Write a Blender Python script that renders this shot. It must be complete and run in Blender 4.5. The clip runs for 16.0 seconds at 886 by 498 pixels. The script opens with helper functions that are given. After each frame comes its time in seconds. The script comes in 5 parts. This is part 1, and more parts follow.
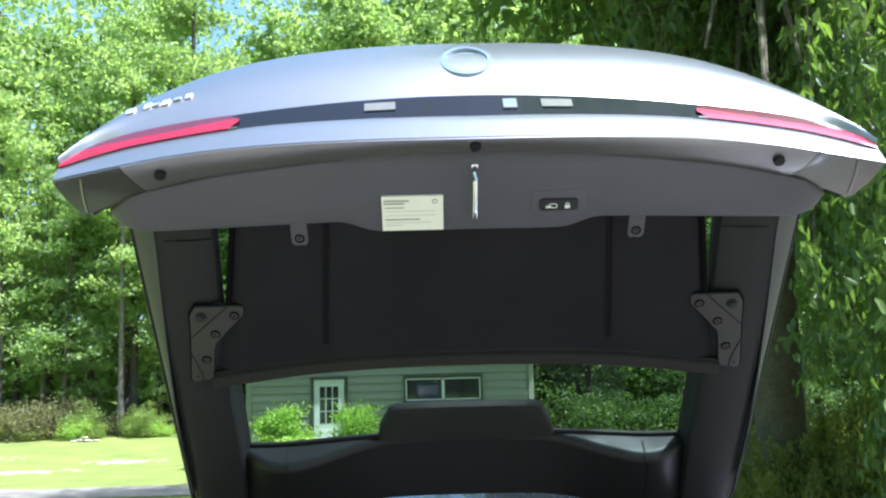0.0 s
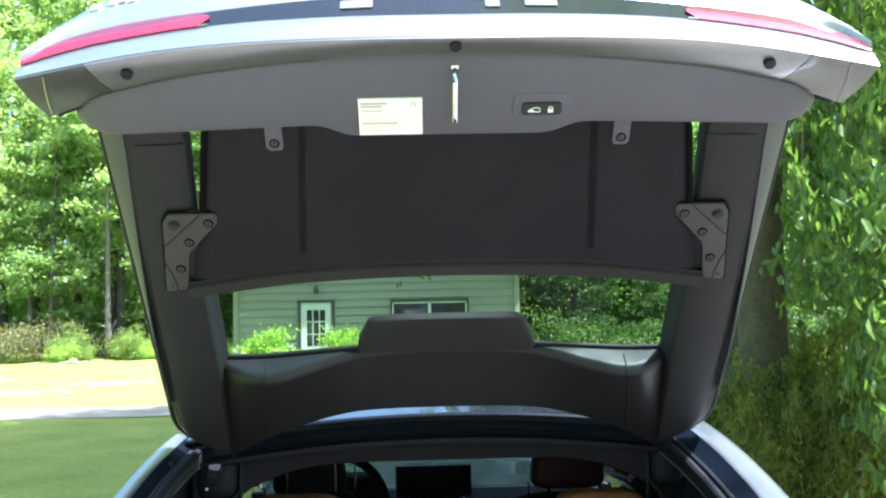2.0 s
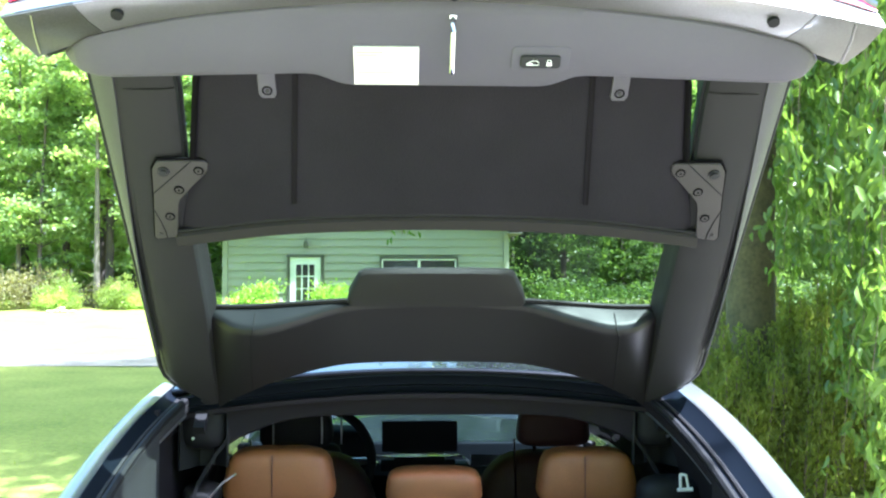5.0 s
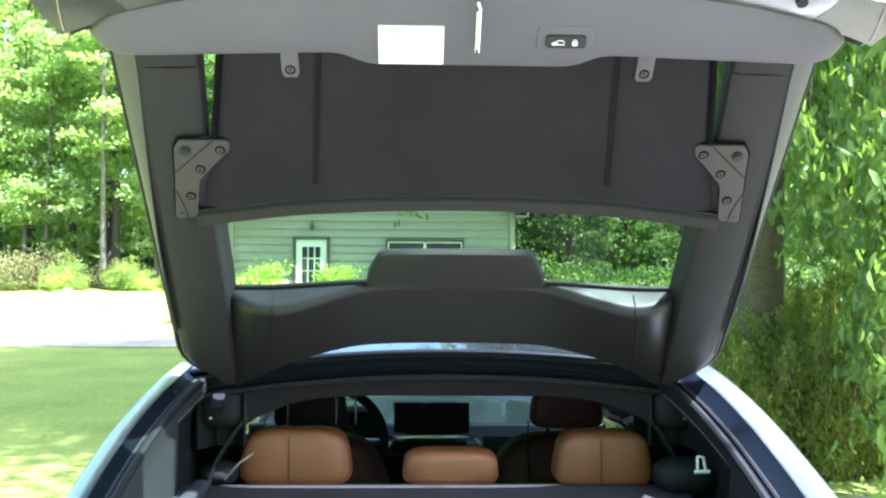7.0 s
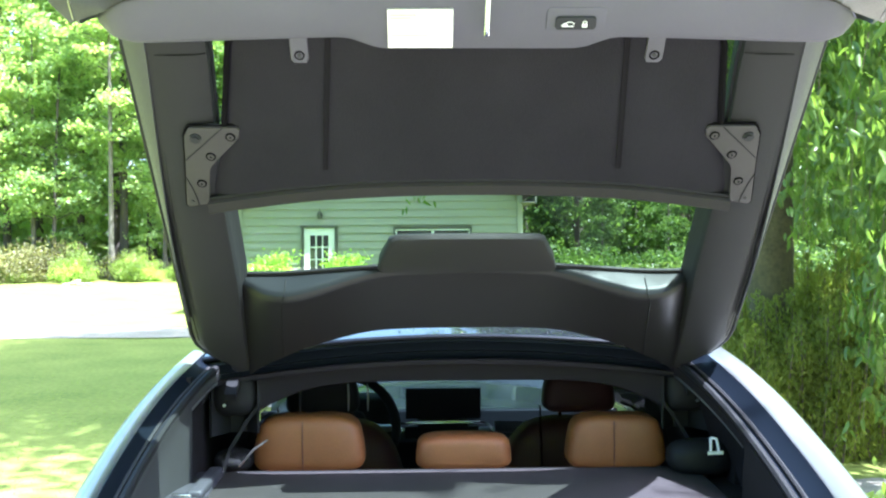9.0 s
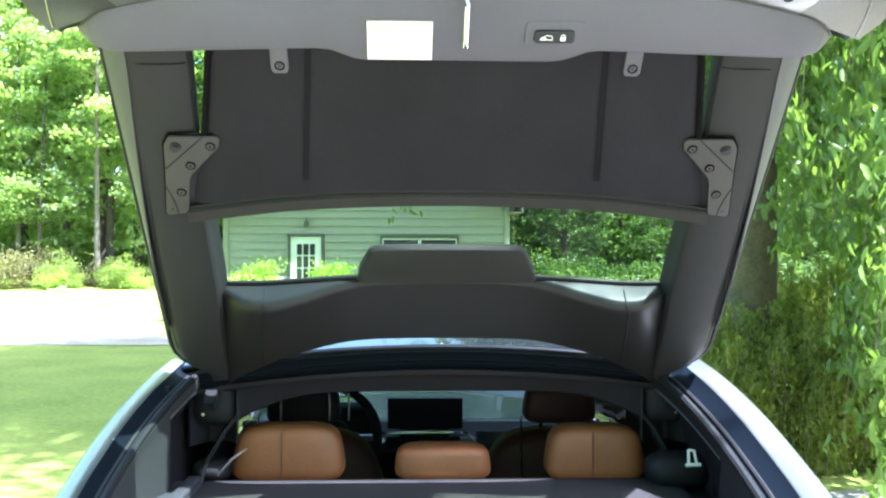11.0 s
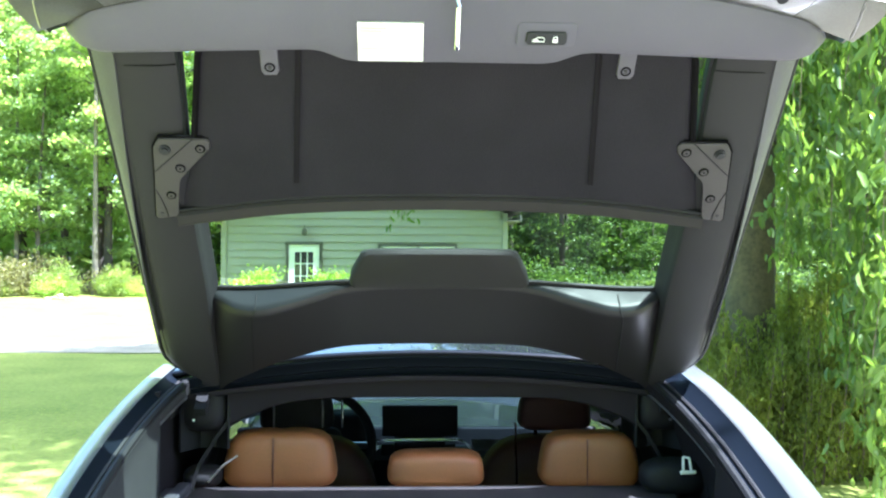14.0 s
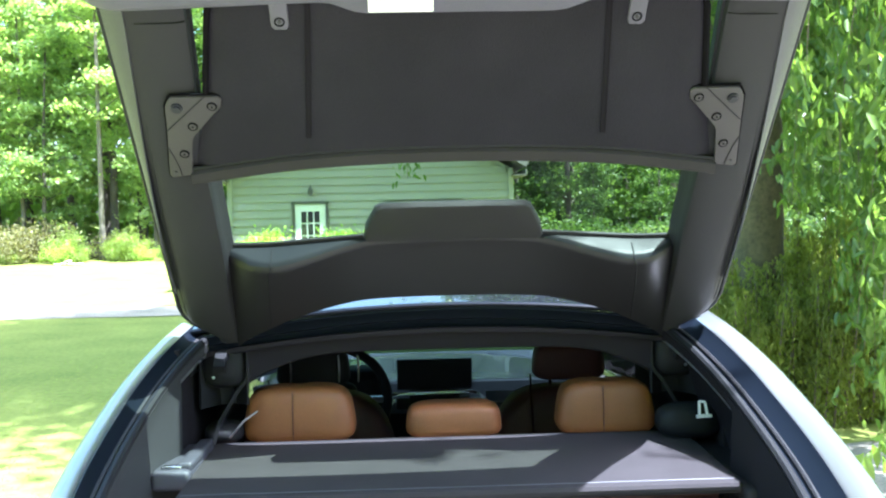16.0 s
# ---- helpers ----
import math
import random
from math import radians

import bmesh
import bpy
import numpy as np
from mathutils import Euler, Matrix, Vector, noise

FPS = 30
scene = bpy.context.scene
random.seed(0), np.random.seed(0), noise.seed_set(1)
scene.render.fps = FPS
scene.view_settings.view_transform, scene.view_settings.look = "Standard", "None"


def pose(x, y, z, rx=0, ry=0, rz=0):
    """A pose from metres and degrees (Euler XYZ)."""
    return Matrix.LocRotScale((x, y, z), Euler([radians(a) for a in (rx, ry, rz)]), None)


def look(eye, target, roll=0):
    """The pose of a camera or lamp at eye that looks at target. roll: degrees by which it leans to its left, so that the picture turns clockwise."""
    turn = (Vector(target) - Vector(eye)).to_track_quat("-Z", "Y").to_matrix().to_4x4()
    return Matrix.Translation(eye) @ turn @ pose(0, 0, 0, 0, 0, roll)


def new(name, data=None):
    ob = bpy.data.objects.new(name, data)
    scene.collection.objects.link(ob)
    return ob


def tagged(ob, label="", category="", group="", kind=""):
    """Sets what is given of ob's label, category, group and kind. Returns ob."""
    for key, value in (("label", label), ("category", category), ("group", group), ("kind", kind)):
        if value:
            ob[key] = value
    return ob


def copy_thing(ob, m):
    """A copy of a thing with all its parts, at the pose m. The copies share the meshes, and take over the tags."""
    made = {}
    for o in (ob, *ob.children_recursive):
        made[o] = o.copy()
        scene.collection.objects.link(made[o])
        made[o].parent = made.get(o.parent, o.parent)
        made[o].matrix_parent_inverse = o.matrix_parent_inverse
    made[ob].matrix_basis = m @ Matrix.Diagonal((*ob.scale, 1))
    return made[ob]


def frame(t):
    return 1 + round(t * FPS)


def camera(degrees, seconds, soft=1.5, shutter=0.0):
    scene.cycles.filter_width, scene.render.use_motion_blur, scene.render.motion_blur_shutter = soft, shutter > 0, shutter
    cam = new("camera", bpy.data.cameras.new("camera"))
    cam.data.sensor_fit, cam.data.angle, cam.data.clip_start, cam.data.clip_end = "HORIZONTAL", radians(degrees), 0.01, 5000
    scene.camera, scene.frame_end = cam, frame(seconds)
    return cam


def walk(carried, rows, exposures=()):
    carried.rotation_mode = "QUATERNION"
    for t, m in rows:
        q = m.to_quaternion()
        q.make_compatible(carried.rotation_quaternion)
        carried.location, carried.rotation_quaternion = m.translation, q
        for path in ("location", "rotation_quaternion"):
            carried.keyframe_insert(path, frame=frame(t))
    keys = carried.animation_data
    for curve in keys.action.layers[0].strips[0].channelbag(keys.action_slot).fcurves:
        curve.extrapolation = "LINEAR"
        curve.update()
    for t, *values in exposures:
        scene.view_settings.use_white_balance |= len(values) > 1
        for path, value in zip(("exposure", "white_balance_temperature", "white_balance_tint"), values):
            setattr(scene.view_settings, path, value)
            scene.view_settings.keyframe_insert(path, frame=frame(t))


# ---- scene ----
cam = camera(47.48, 16.0, soft=2.2)
# seconds, x, y, z, yaw to the left, pitch up, roll
PATH = [
    (0, -0.0788, -0.0134, 1.7536, -1.136, 8.113, -1.595),
    (0.5, -0.0784, -0.0049, 1.7507, -1.995, 7.401, -0.587),
    (1, -0.0672, -0.0036, 1.7492, -2.249, 7.865, -0.51),
    (1.5, -0.0622, 0.0248, 1.7304, -2.317, 4.394, -0.423),
    (2, -0.0646, 0.0335, 1.7277, -1.738, 3.86, -1.366),
    (2.5, -0.07, 0.0353, 1.7266, -1.548, 3.748, -0.564),
    (2.7, -0.0677, 0.0375, 1.7264, -1.862, 2.997, -1.432),
    (3, -0.0664, 0.0419, 1.7251, -2.747, 2.877, -0.538),
    (3.5, -0.0697, 0.0451, 1.7245, -1.867, 2.349, 0.296),
    (3.7, -0.0666, 0.0472, 1.7231, -1.452, 2.053, -2.829),
    (4, -0.0642, 0.052, 1.7197, -2.171, 1.411, 0.015),
    (4.2, -0.0647, 0.0517, 1.7221, -2.16, 1.783, 0.166),
    (6.3, -0.081, 0.0529, 1.7206, -2.537, 0.835, -0.048),
    (6.5, -0.0849, 0.0509, 1.7213, -2.56, 1.626, 0.194),
    (7, -0.0973, 0.0568, 1.7177, -1.995, 0.507, 0.371),
    (7.5, -0.1045, 0.0585, 1.715, -2.31, 0.29, 0.649),
    (8, -0.0901, 0.0641, 1.7138, -3.605, 0.025, -0.331),
    (8.5, -0.0918, 0.0583, 1.7144, -1.468, -0.33, -0.616),
    (9, -0.104, 0.0575, 1.7124, -1.56, -0.216, -0.373),
    (9.2, -0.1058, 0.0522, 1.7126, -1.599, -0.284, -0.653),
    (11.3, -0.0881, 0.0515, 1.7162, -2.32, 0.668, 0.141),
    (11.5, -0.091, 0.0528, 1.7176, -2.215, 1.355, -0.93),
    (12, -0.093, 0.047, 1.718, -2.286, 0.856, -2.002),
    (12.5, -0.101, 0.0593, 1.7134, -1.967, -0.485, -1.095),
    (13, -0.0905, 0.0672, 1.7057, -2.51, -2.102, -0.876),
    (13.5, -0.0763, 0.0638, 1.7034, -2.961, -1.056, -0.888),
    (13.7, -0.0753, 0.0643, 1.7058, -2.343, -0.614, -2.083),
    (14, -0.0763, 0.0671, 1.7069, -2.356, 0.809, 0.224),
    (14.2, -0.0774, 0.0634, 1.7079, -1.705, 0.705, 1.198),
    (14.5, -0.0815, 0.06, 1.707, -1.813, 0.882, -0.171),
    (15, -0.082, 0.0543, 1.709, -2.393, 0.268, -0.058),
    (15.5, -0.0843, 0.0462, 1.7083, -3.479, 0.091, -0.331),
    (16, -0.0922, 0.0617, 1.6984, -1.984, -1.67, -1.313),
]


def aim(x, y, z, yaw, pitch, roll):
    """A camera pose from its place and its yaw, pitch and roll in degrees."""
    a, b = radians(yaw), radians(pitch)
    ahead = Vector((-math.sin(a) * math.cos(b), math.cos(a) * math.cos(b), math.sin(b)))
    return look((x, y, z), Vector((x, y, z)) + ahead, roll)


EXPOSURES = [(0.0, 1.53, 4940, 18), (1.4, 1.46, 4940, 18), (1.9, 2.22, 4970, 16), (2.6, 2.77, 5000, 15), (3.4, 3.02, 5040, 14.5), (6.5, 3.10, 5040, 14.5), (16.0, 3.10, 5045, 14)]
walk(cam, [(t, aim(*rest)) for t, *rest in PATH], EXPOSURES)

# ---- light ----
SUN_WAY = Vector((0.44, -0.20, 1.0)).normalized()
world = bpy.data.worlds.new("sky")
scene.world = world
world.use_nodes = True
wn = world.node_tree
sky = wn.nodes.new("ShaderNodeTexSky")
sky.sky_type, sky.sun_disc = "NISHITA", False
sky.sun_elevation = math.asin(SUN_WAY.z)
sky.sun_rotation = math.atan2(SUN_WAY.x, SUN_WAY.y)
sky.air_density, sky.dust_density, sky.ozone_density = 1.0, 4.0, 0.2
haze = wn.nodes.new("ShaderNodeHueSaturation")
haze.inputs["Hue"].default_value, haze.inputs["Saturation"].default_value = 0.445, 0.90
wn.links.new(sky.outputs[0], haze.inputs["Color"])
wn.links.new(haze.outputs[0], wn.nodes["Background"].inputs[0])
wn.nodes["Background"].inputs[1].default_value = 0.10
sun = new("sun", bpy.data.lights.new("sun", "SUN"))
sun.data.energy, sun.data.angle, sun.data.color = 4.6, radians(0.53), (1.0, 0.95, 0.86)
sun.matrix_world = look(SUN_WAY * 60, (0, 0, 0))


# ---- materials ----
def material(name, base, rough=0.6, metal=0.0, vary=0.12, scale=6.0, grain=60.0, bump=0.0, coat=0.0, spec=0.5, island=0.0, obj=0.0, second=None):
    """A principled surface whose colour and roughness vary at two scales, with fine relief."""
    m = bpy.data.materials.new(name)
    m.use_nodes = True
    nt = m.node_tree
    p = nt.nodes["Principled BSDF"]
    p.inputs["Roughness"].default_value, p.inputs["Metallic"].default_value = rough, metal
    p.inputs["Coat Weight"].default_value, p.inputs["Coat Roughness"].default_value = coat, 0.04
    p.inputs["Specular IOR Level"].default_value = spec
    co = nt.nodes.new("ShaderNodeTexCoord")
    big, fine = nt.nodes.new("ShaderNodeTexNoise"), nt.nodes.new("ShaderNodeTexNoise")
    big.inputs["Scale"].default_value, fine.inputs["Scale"].default_value = scale, grain
    big.inputs["Detail"].default_value = 4
    for n in (big, fine):
        nt.links.new(co.outputs["Object"], n.inputs["Vector"])
    add = nt.nodes.new("ShaderNodeMath")
    add.operation = "ADD"
    nt.links.new(big.outputs[0], add.inputs[0])
    nt.links.new(fine.outputs[0], add.inputs[1])
    last = add.outputs[0]
    for share, kind, out in ((island, "ShaderNodeNewGeometry", "Random Per Island"), (obj, "ShaderNodeObjectInfo", "Random")):
        if share:
            r = nt.nodes.new(kind)
            mul = nt.nodes.new("ShaderNodeMath")
            mul.operation = "MULTIPLY_ADD"
            nt.links.new(r.outputs[out], mul.inputs[0])
            mul.inputs[1].default_value = share
            nt.links.new(last, mul.inputs[2])
            last = mul.outputs[0]
    ramp = nt.nodes.new("ShaderNodeMapRange")
    ramp.inputs[1].default_value, ramp.inputs[2].default_value = 0.6, 1.4 + island + obj
    nt.links.new(last, ramp.inputs[0])
    mix = nt.nodes.new("ShaderNodeMix")
    mix.data_type = "RGBA"
    lo = [c * (1 - vary) for c in base]
    hi = list(second) if second else [min(1, c * (1 + vary)) for c in base]
    mix.inputs[6].default_value, mix.inputs[7].default_value = (*lo, 1), (*hi, 1)
    nt.links.new(ramp.outputs[0], mix.inputs[0])
    nt.links.new(mix.outputs[2], p.inputs["Base Color"])
    if bump:
        b = nt.nodes.new("ShaderNodeBump")
        b.inputs["Strength"].default_value, b.inputs["Distance"].default_value = bump, 0.004
        nt.links.new(fine.outputs[0], b.inputs["Height"])
        nt.links.new(b.outputs[0], p.inputs["Normal"])
    return m


def leaf_material(name, dark, light, through_light=0.45, patch=1.0, gloss=0.012):
    """Thin leaves: a dull side, a gloss and the light that passes through."""
    m = bpy.data.materials.new(name)
    m.use_nodes = True
    nt = m.node_tree
    nt.nodes.clear()
    out = nt.nodes.new("ShaderNodeOutputMaterial")
    geo = nt.nodes.new("ShaderNodeNewGeometry")
    info = nt.nodes.new("ShaderNodeObjectInfo")
    add = nt.nodes.new("ShaderNodeMath")
    add.operation = "MULTIPLY_ADD"
    nt.links.new(info.outputs["Random"], add.inputs[0])
    add.inputs[1].default_value = 0.45
    # sprays of leaves differ from one another, and each leaf from the next
    co, spray, mul = nt.nodes.new("ShaderNodeTexCoord"), nt.nodes.new("ShaderNodeTexNoise"), nt.nodes.new("ShaderNodeMath")
    spray.inputs["Scale"].default_value, spray.inputs["Detail"].default_value = patch, 2.0
    nt.links.new(co.outputs["Object"], spray.inputs["Vector"])
    mul.operation = "MULTIPLY_ADD"
    nt.links.new(spray.outputs[0], mul.inputs[0])
    mul.inputs[1].default_value = 1.3
    half = nt.nodes.new("ShaderNodeMath")
    half.operation = "MULTIPLY_ADD"
    nt.links.new(geo.outputs["Random Per Island"], half.inputs[0])
    half.inputs[1].default_value, half.inputs[2].default_value = 0.65, -0.30
    nt.links.new(half.outputs[0], mul.inputs[2])
    nt.links.new(mul.outputs[0], add.inputs[2])
    mp = nt.nodes.new("ShaderNodeMapRange")
    mp.inputs[2].default_value = 1.4
    nt.links.new(add.outputs[0], mp.inputs[0])
    mix = nt.nodes.new("ShaderNodeMix")
    mix.data_type = "RGBA"
    mix.inputs[6].default_value, mix.inputs[7].default_value = (*dark, 1), (*light, 1)
    nt.links.new(mp.outputs[0], mix.inputs[0])
    d, t, g = (nt.nodes.new("ShaderNodeBsdf" + k) for k in ("Diffuse", "Translucent", "Glossy"))
    g.inputs["Roughness"].default_value = 0.34
    g.inputs["Color"].default_value = (1, 1, 1, 1)
    warm = nt.nodes.new("ShaderNodeMix")
    warm.data_type, warm.blend_type = "RGBA", "MULTIPLY"
    warm.inputs[0].default_value = 1.0
    warm.inputs[7].default_value = (1.68, 1.70, 0.72, 1)
    nt.links.new(mix.outputs[2], warm.inputs[6])
    nt.links.new(mix.outputs[2], d.inputs[0])
    nt.links.new(warm.outputs[2], t.inputs[0])
    m1, m2 = nt.nodes.new("ShaderNodeMixShader"), nt.nodes.new("ShaderNodeMixShader")
    m1.inputs[0].default_value, m2.inputs[0].default_value = through_light, gloss
    nt.links.new(d.outputs[0], m1.inputs[1])
    nt.links.new(t.outputs[0], m1.inputs[2])
    nt.links.new(m1.outputs[0], m2.inputs[1])
    nt.links.new(g.outputs[0], m2.inputs[2])
    nt.links.new(m2.outputs[0], out.inputs[0])
    return m


def glass_material(name, tint):
    """Thin sheet glass: mostly clear with a tint, a mirror at a slant."""
    m = bpy.data.materials.new(name)
    m.use_nodes = True
    nt = m.node_tree
    nt.nodes.clear()
    out, mx = nt.nodes.new("ShaderNodeOutputMaterial"), nt.nodes.new("ShaderNodeMixShader")
    tr, gl, fr = nt.nodes.new("ShaderNodeBsdfTransparent"), nt.nodes.new("ShaderNodeBsdfGlossy"), nt.nodes.new("ShaderNodeFresnel")
    tr.inputs[0].default_value = (*tint, 1)
    gl.inputs["Roughness"].default_value = 0.02
    fr.inputs[0].default_value = 1.45
    nt.links.new(fr.outputs[0], mx.inputs[0])
    nt.links.new(tr.outputs[0], mx.inputs[1])
    nt.links.new(gl.outputs[0], mx.inputs[2])
    nt.links.new(mx.outputs[0], out.inputs[0])
    return m


PAINT = material("silver_metallic_paint", (0.285, 0.287, 0.288), 0.34, 0.8, 0.08, 3, 900, coat=1.0)
PAINT.node_tree.nodes["Principled BSDF"].inputs["Coat IOR"].default_value = 1.85
SHEET = material("darkened_sheet_metal", (0.115, 0.112, 0.092), 0.30, 0.7, 0.2, 8, 300, coat=0.3)
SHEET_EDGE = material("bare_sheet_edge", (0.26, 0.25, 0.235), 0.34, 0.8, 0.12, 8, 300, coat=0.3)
TRIM = material("grey_grained_plastic", (0.086, 0.080, 0.103), 0.62, 0, 0.12, 5, 700, 0.25, spec=0.35)
TRIM_DARK = material("dark_grained_plastic", (0.0155, 0.0140, 0.0145), 0.6, 0, 0.15, 5, 700, 0.25, spec=0.2)
LEDGE = material("satin_ledge_plastic", (0.0110, 0.0100, 0.0108), 0.46, 0, 0.12, 5, 500, 0.08, spec=0.30)
LEDGE_TOP = material("satin_ledge_top", (0.0120, 0.0130, 0.0150), 0.40, 0, 0.12, 5, 500, 0.06, spec=0.16)
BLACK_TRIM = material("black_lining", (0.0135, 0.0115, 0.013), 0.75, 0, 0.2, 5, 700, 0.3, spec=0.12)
FRAME = material("grey_frame_plastic", (0.0190, 0.0182, 0.0195), 0.6, 0, 0.12, 5, 700, 0.25, spec=0.22)
RAIL = material("brown_grey_rail_felt", (0.0255, 0.0225, 0.0225), 0.8, 0, 0.15, 7, 600, 0.3, spec=0.2)
TRIM_LIGHT = material("lighter_grained_plastic", (0.043, 0.042, 0.053), 0.5, 0, 0.12, 5, 700, 0.2)
BRACKET = material("bracket_plastic", (0.041, 0.0365, 0.0365), 0.55, 0, 0.12, 5, 700, 0.2, spec=0.3)
CARPET = material("charcoal_felt", (0.0190, 0.0172, 0.0222), 0.95, 0, 0.22, 7, 500, 0.5, spec=0.12)
BLACK = material("black_plastic", (0.021, 0.021, 0.023), 0.55, 0, 0.15, 9, 500, 0.1, spec=0.25)
RUBBER = material("black_rubber", (0.011, 0.011, 0.012), 0.6, 0, 0.2, 9, 300, 0.1, spec=0.2)
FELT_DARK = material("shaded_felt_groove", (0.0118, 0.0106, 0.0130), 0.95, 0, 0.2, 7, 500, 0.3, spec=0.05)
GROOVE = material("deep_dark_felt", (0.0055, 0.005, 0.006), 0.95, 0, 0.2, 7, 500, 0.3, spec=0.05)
ROOF_GLASS = material("black_roof_glass", (0.012, 0.013, 0.017), 0.06, 0, 0.1, 9, 300, coat=1.0)
GLOSS_BLACK = material("gloss_black_panel", (0.012, 0.013, 0.017), 0.08, 0, 0.1, 9, 300, spec=0.25)
GUTTER = material("satin_black_gutter", (0.005, 0.007, 0.011), 0.34, 0, 0.1, 9, 300, spec=0.10)
HEADER = material("brown_grey_header_cloth", (0.0175, 0.0150, 0.0180), 0.85, 0, 0.15, 7, 600, 0.3, spec=0.12)
CHROME = material("chrome", (0.75, 0.76, 0.78), 0.12, 1.0, 0.05, 12, 300)
SCREW = material("dull_screw_steel", (0.035, 0.034, 0.034), 0.45, 0.3, 0.15, 60, 900)
TAN = material("tan_leather", (0.205, 0.077, 0.023), 0.50, 0, 0.16, 9, 420, 0.35)
BROWN = material("dark_brown_leather", (0.085, 0.030, 0.025), 0.5, 0, 0.2, 8, 420, 0.3)
LAMP_RED = material("red_lamp_lens", (0.30, 0.008, 0.026), 0.15, 0, 0.40, 26, 160, coat=0.4)
LAMP_SMOKE = material("smoked_red_lens", (0.095, 0.014, 0.026), 0.2, 0, 0.2, 26, 160, coat=0.3)
LETTER = material("satin_chrome_letters", (0.86, 0.86, 0.87), 0.34, 0.9, 0.04, 12, 300)
LAMP_CLEAR = material("clear_lamp_lens", (0.15, 0.14, 0.11), 0.3, 0, 0.2, 60, 300, coat=1.0)
PAPER = material("white_label_paper", (0.84, 0.80, 0.73), 0.55, 0, 0.03, 10, 200)
INK = material("grey_label_print", (0.36, 0.34, 0.31), 0.7, 0, 0.1, 10, 200)
INK_PALE = material("pale_label_print", (0.62, 0.60, 0.54), 0.7, 0, 0.1, 10, 200)
MARK = material("white_symbol_print", (0.80, 0.80, 0.80), 0.5, 0, 0.03, 10, 200)
COVER = material("grey_woven_cover", (0.0325, 0.0292, 0.0302), 0.85, 0, 0.14, 12, 800, 0.4, spec=0.10)
SILVER_TRIM = material("satin_metal_trim", (0.5, 0.5, 0.5), 0.3, 0.9, 0.08, 12, 400)
REAR_GLASS = glass_material("green_tinted_glass", (0.56, 0.66, 0.51))
DARK_GLASS = glass_material("dark_side_glass", (0.030, 0.036, 0.034))
CLEAR_GLASS = glass_material("windscreen_glass", (0.120, 0.168, 0.184))
TYRE = material("tyre_rubber", (0.02, 0.02, 0.02), 0.8, 0, 0.2, 9, 200, 0.3)
SIDING = material("pale_green_siding", (0.325, 0.325, 0.270), 0.7, 0, 0.08, 1.5, 60, 0.1, obj=0.3)
WHITE_PAINT = material("white_exterior_paint", (0.78, 0.78, 0.75), 0.5, 0, 0.05, 3, 90, 0.05)
SOFFIT = material("dull_grey_soffit_boards", (0.13, 0.125, 0.11), 0.8, 0, 0.12, 3, 60)
DARK_FRAME = material("dark_brown_frame", (0.085, 0.085, 0.072), 0.5, 0, 0.15, 6, 120)
PANE = material("dark_window_glass", (0.02, 0.025, 0.028), 0.05, 0, 0.1, 2, 50, coat=1.0)
SHINGLE = material("grey_roof_shingles", (0.14, 0.13, 0.125), 0.9, 0, 0.25, 2, 60, 0.4)
CONCRETE = material("foundation_concrete", (0.34, 0.33, 0.31), 0.9, 0, 0.15, 2, 70, 0.3)
BARK = material("brown_grey_bark", (0.085, 0.074, 0.028), 0.95, 0, 0.45, 5, 30, 1.0)
BARK_PALE = material("pale_grey_bark", (0.125, 0.112, 0.080), 0.9, 0, 0.35, 2.5, 20, 0.5)
BARK_FAR = material("dark_forest_bark", (0.085, 0.072, 0.058), 0.95, 0, 0.35, 2, 20, 0.6, obj=0.5)
TWIG = material("thin_twig_bark", (0.16, 0.12, 0.08), 0.9, 0, 0.2, 8, 60)
LEAF_WEEP = leaf_material("weeping_leaves", (0.044, 0.093, 0.018), (0.164, 0.236, 0.042), 0.55, 3.0, 0.022)
LEAF_FOREST = leaf_material("forest_leaves", (0.122, 0.205, 0.070), (0.37, 0.46, 0.190), 0.60, 0.7)
LEAF_DARK = leaf_material("dark_conifer_leaves", (0.050, 0.078, 0.016), (0.250, 0.290, 0.048), 0.45, 5.0)
LEAF_DEEP = leaf_material("shade_darkened_leaves", (0.020, 0.050, 0.016), (0.112, 0.168, 0.050), 0.5, 1.0)
LEAF_BRUSH = leaf_material("wood_edge_leaves", (0.080, 0.128, 0.036), (0.285, 0.360, 0.095), 0.58, 1.0)
LEAF_DRY = leaf_material("dry_brush_leaves", (0.075, 0.074, 0.034), (0.26, 0.255, 0.120), 0.5, 1.5)
LEAF_BRIGHT = leaf_material("bright_shrub_leaves", (0.20, 0.33, 0.05), (0.42, 0.55, 0.12), 0.5, 5.0)
BLADE = leaf_material("grass_blades", (0.190, 0.250, 0.054), (0.250, 0.296, 0.072), 0.5, 1.5)


def ground_material():
    """Mown lawn with drier, sandier patches; a gravel drive crosses it."""
    m = material("lawn", (0.148, 0.192, 0.038), 0.95, 0, 0.22, 0.8, 14, 0.6, spec=0.1, second=(0.245, 0.270, 0.062))
    return m


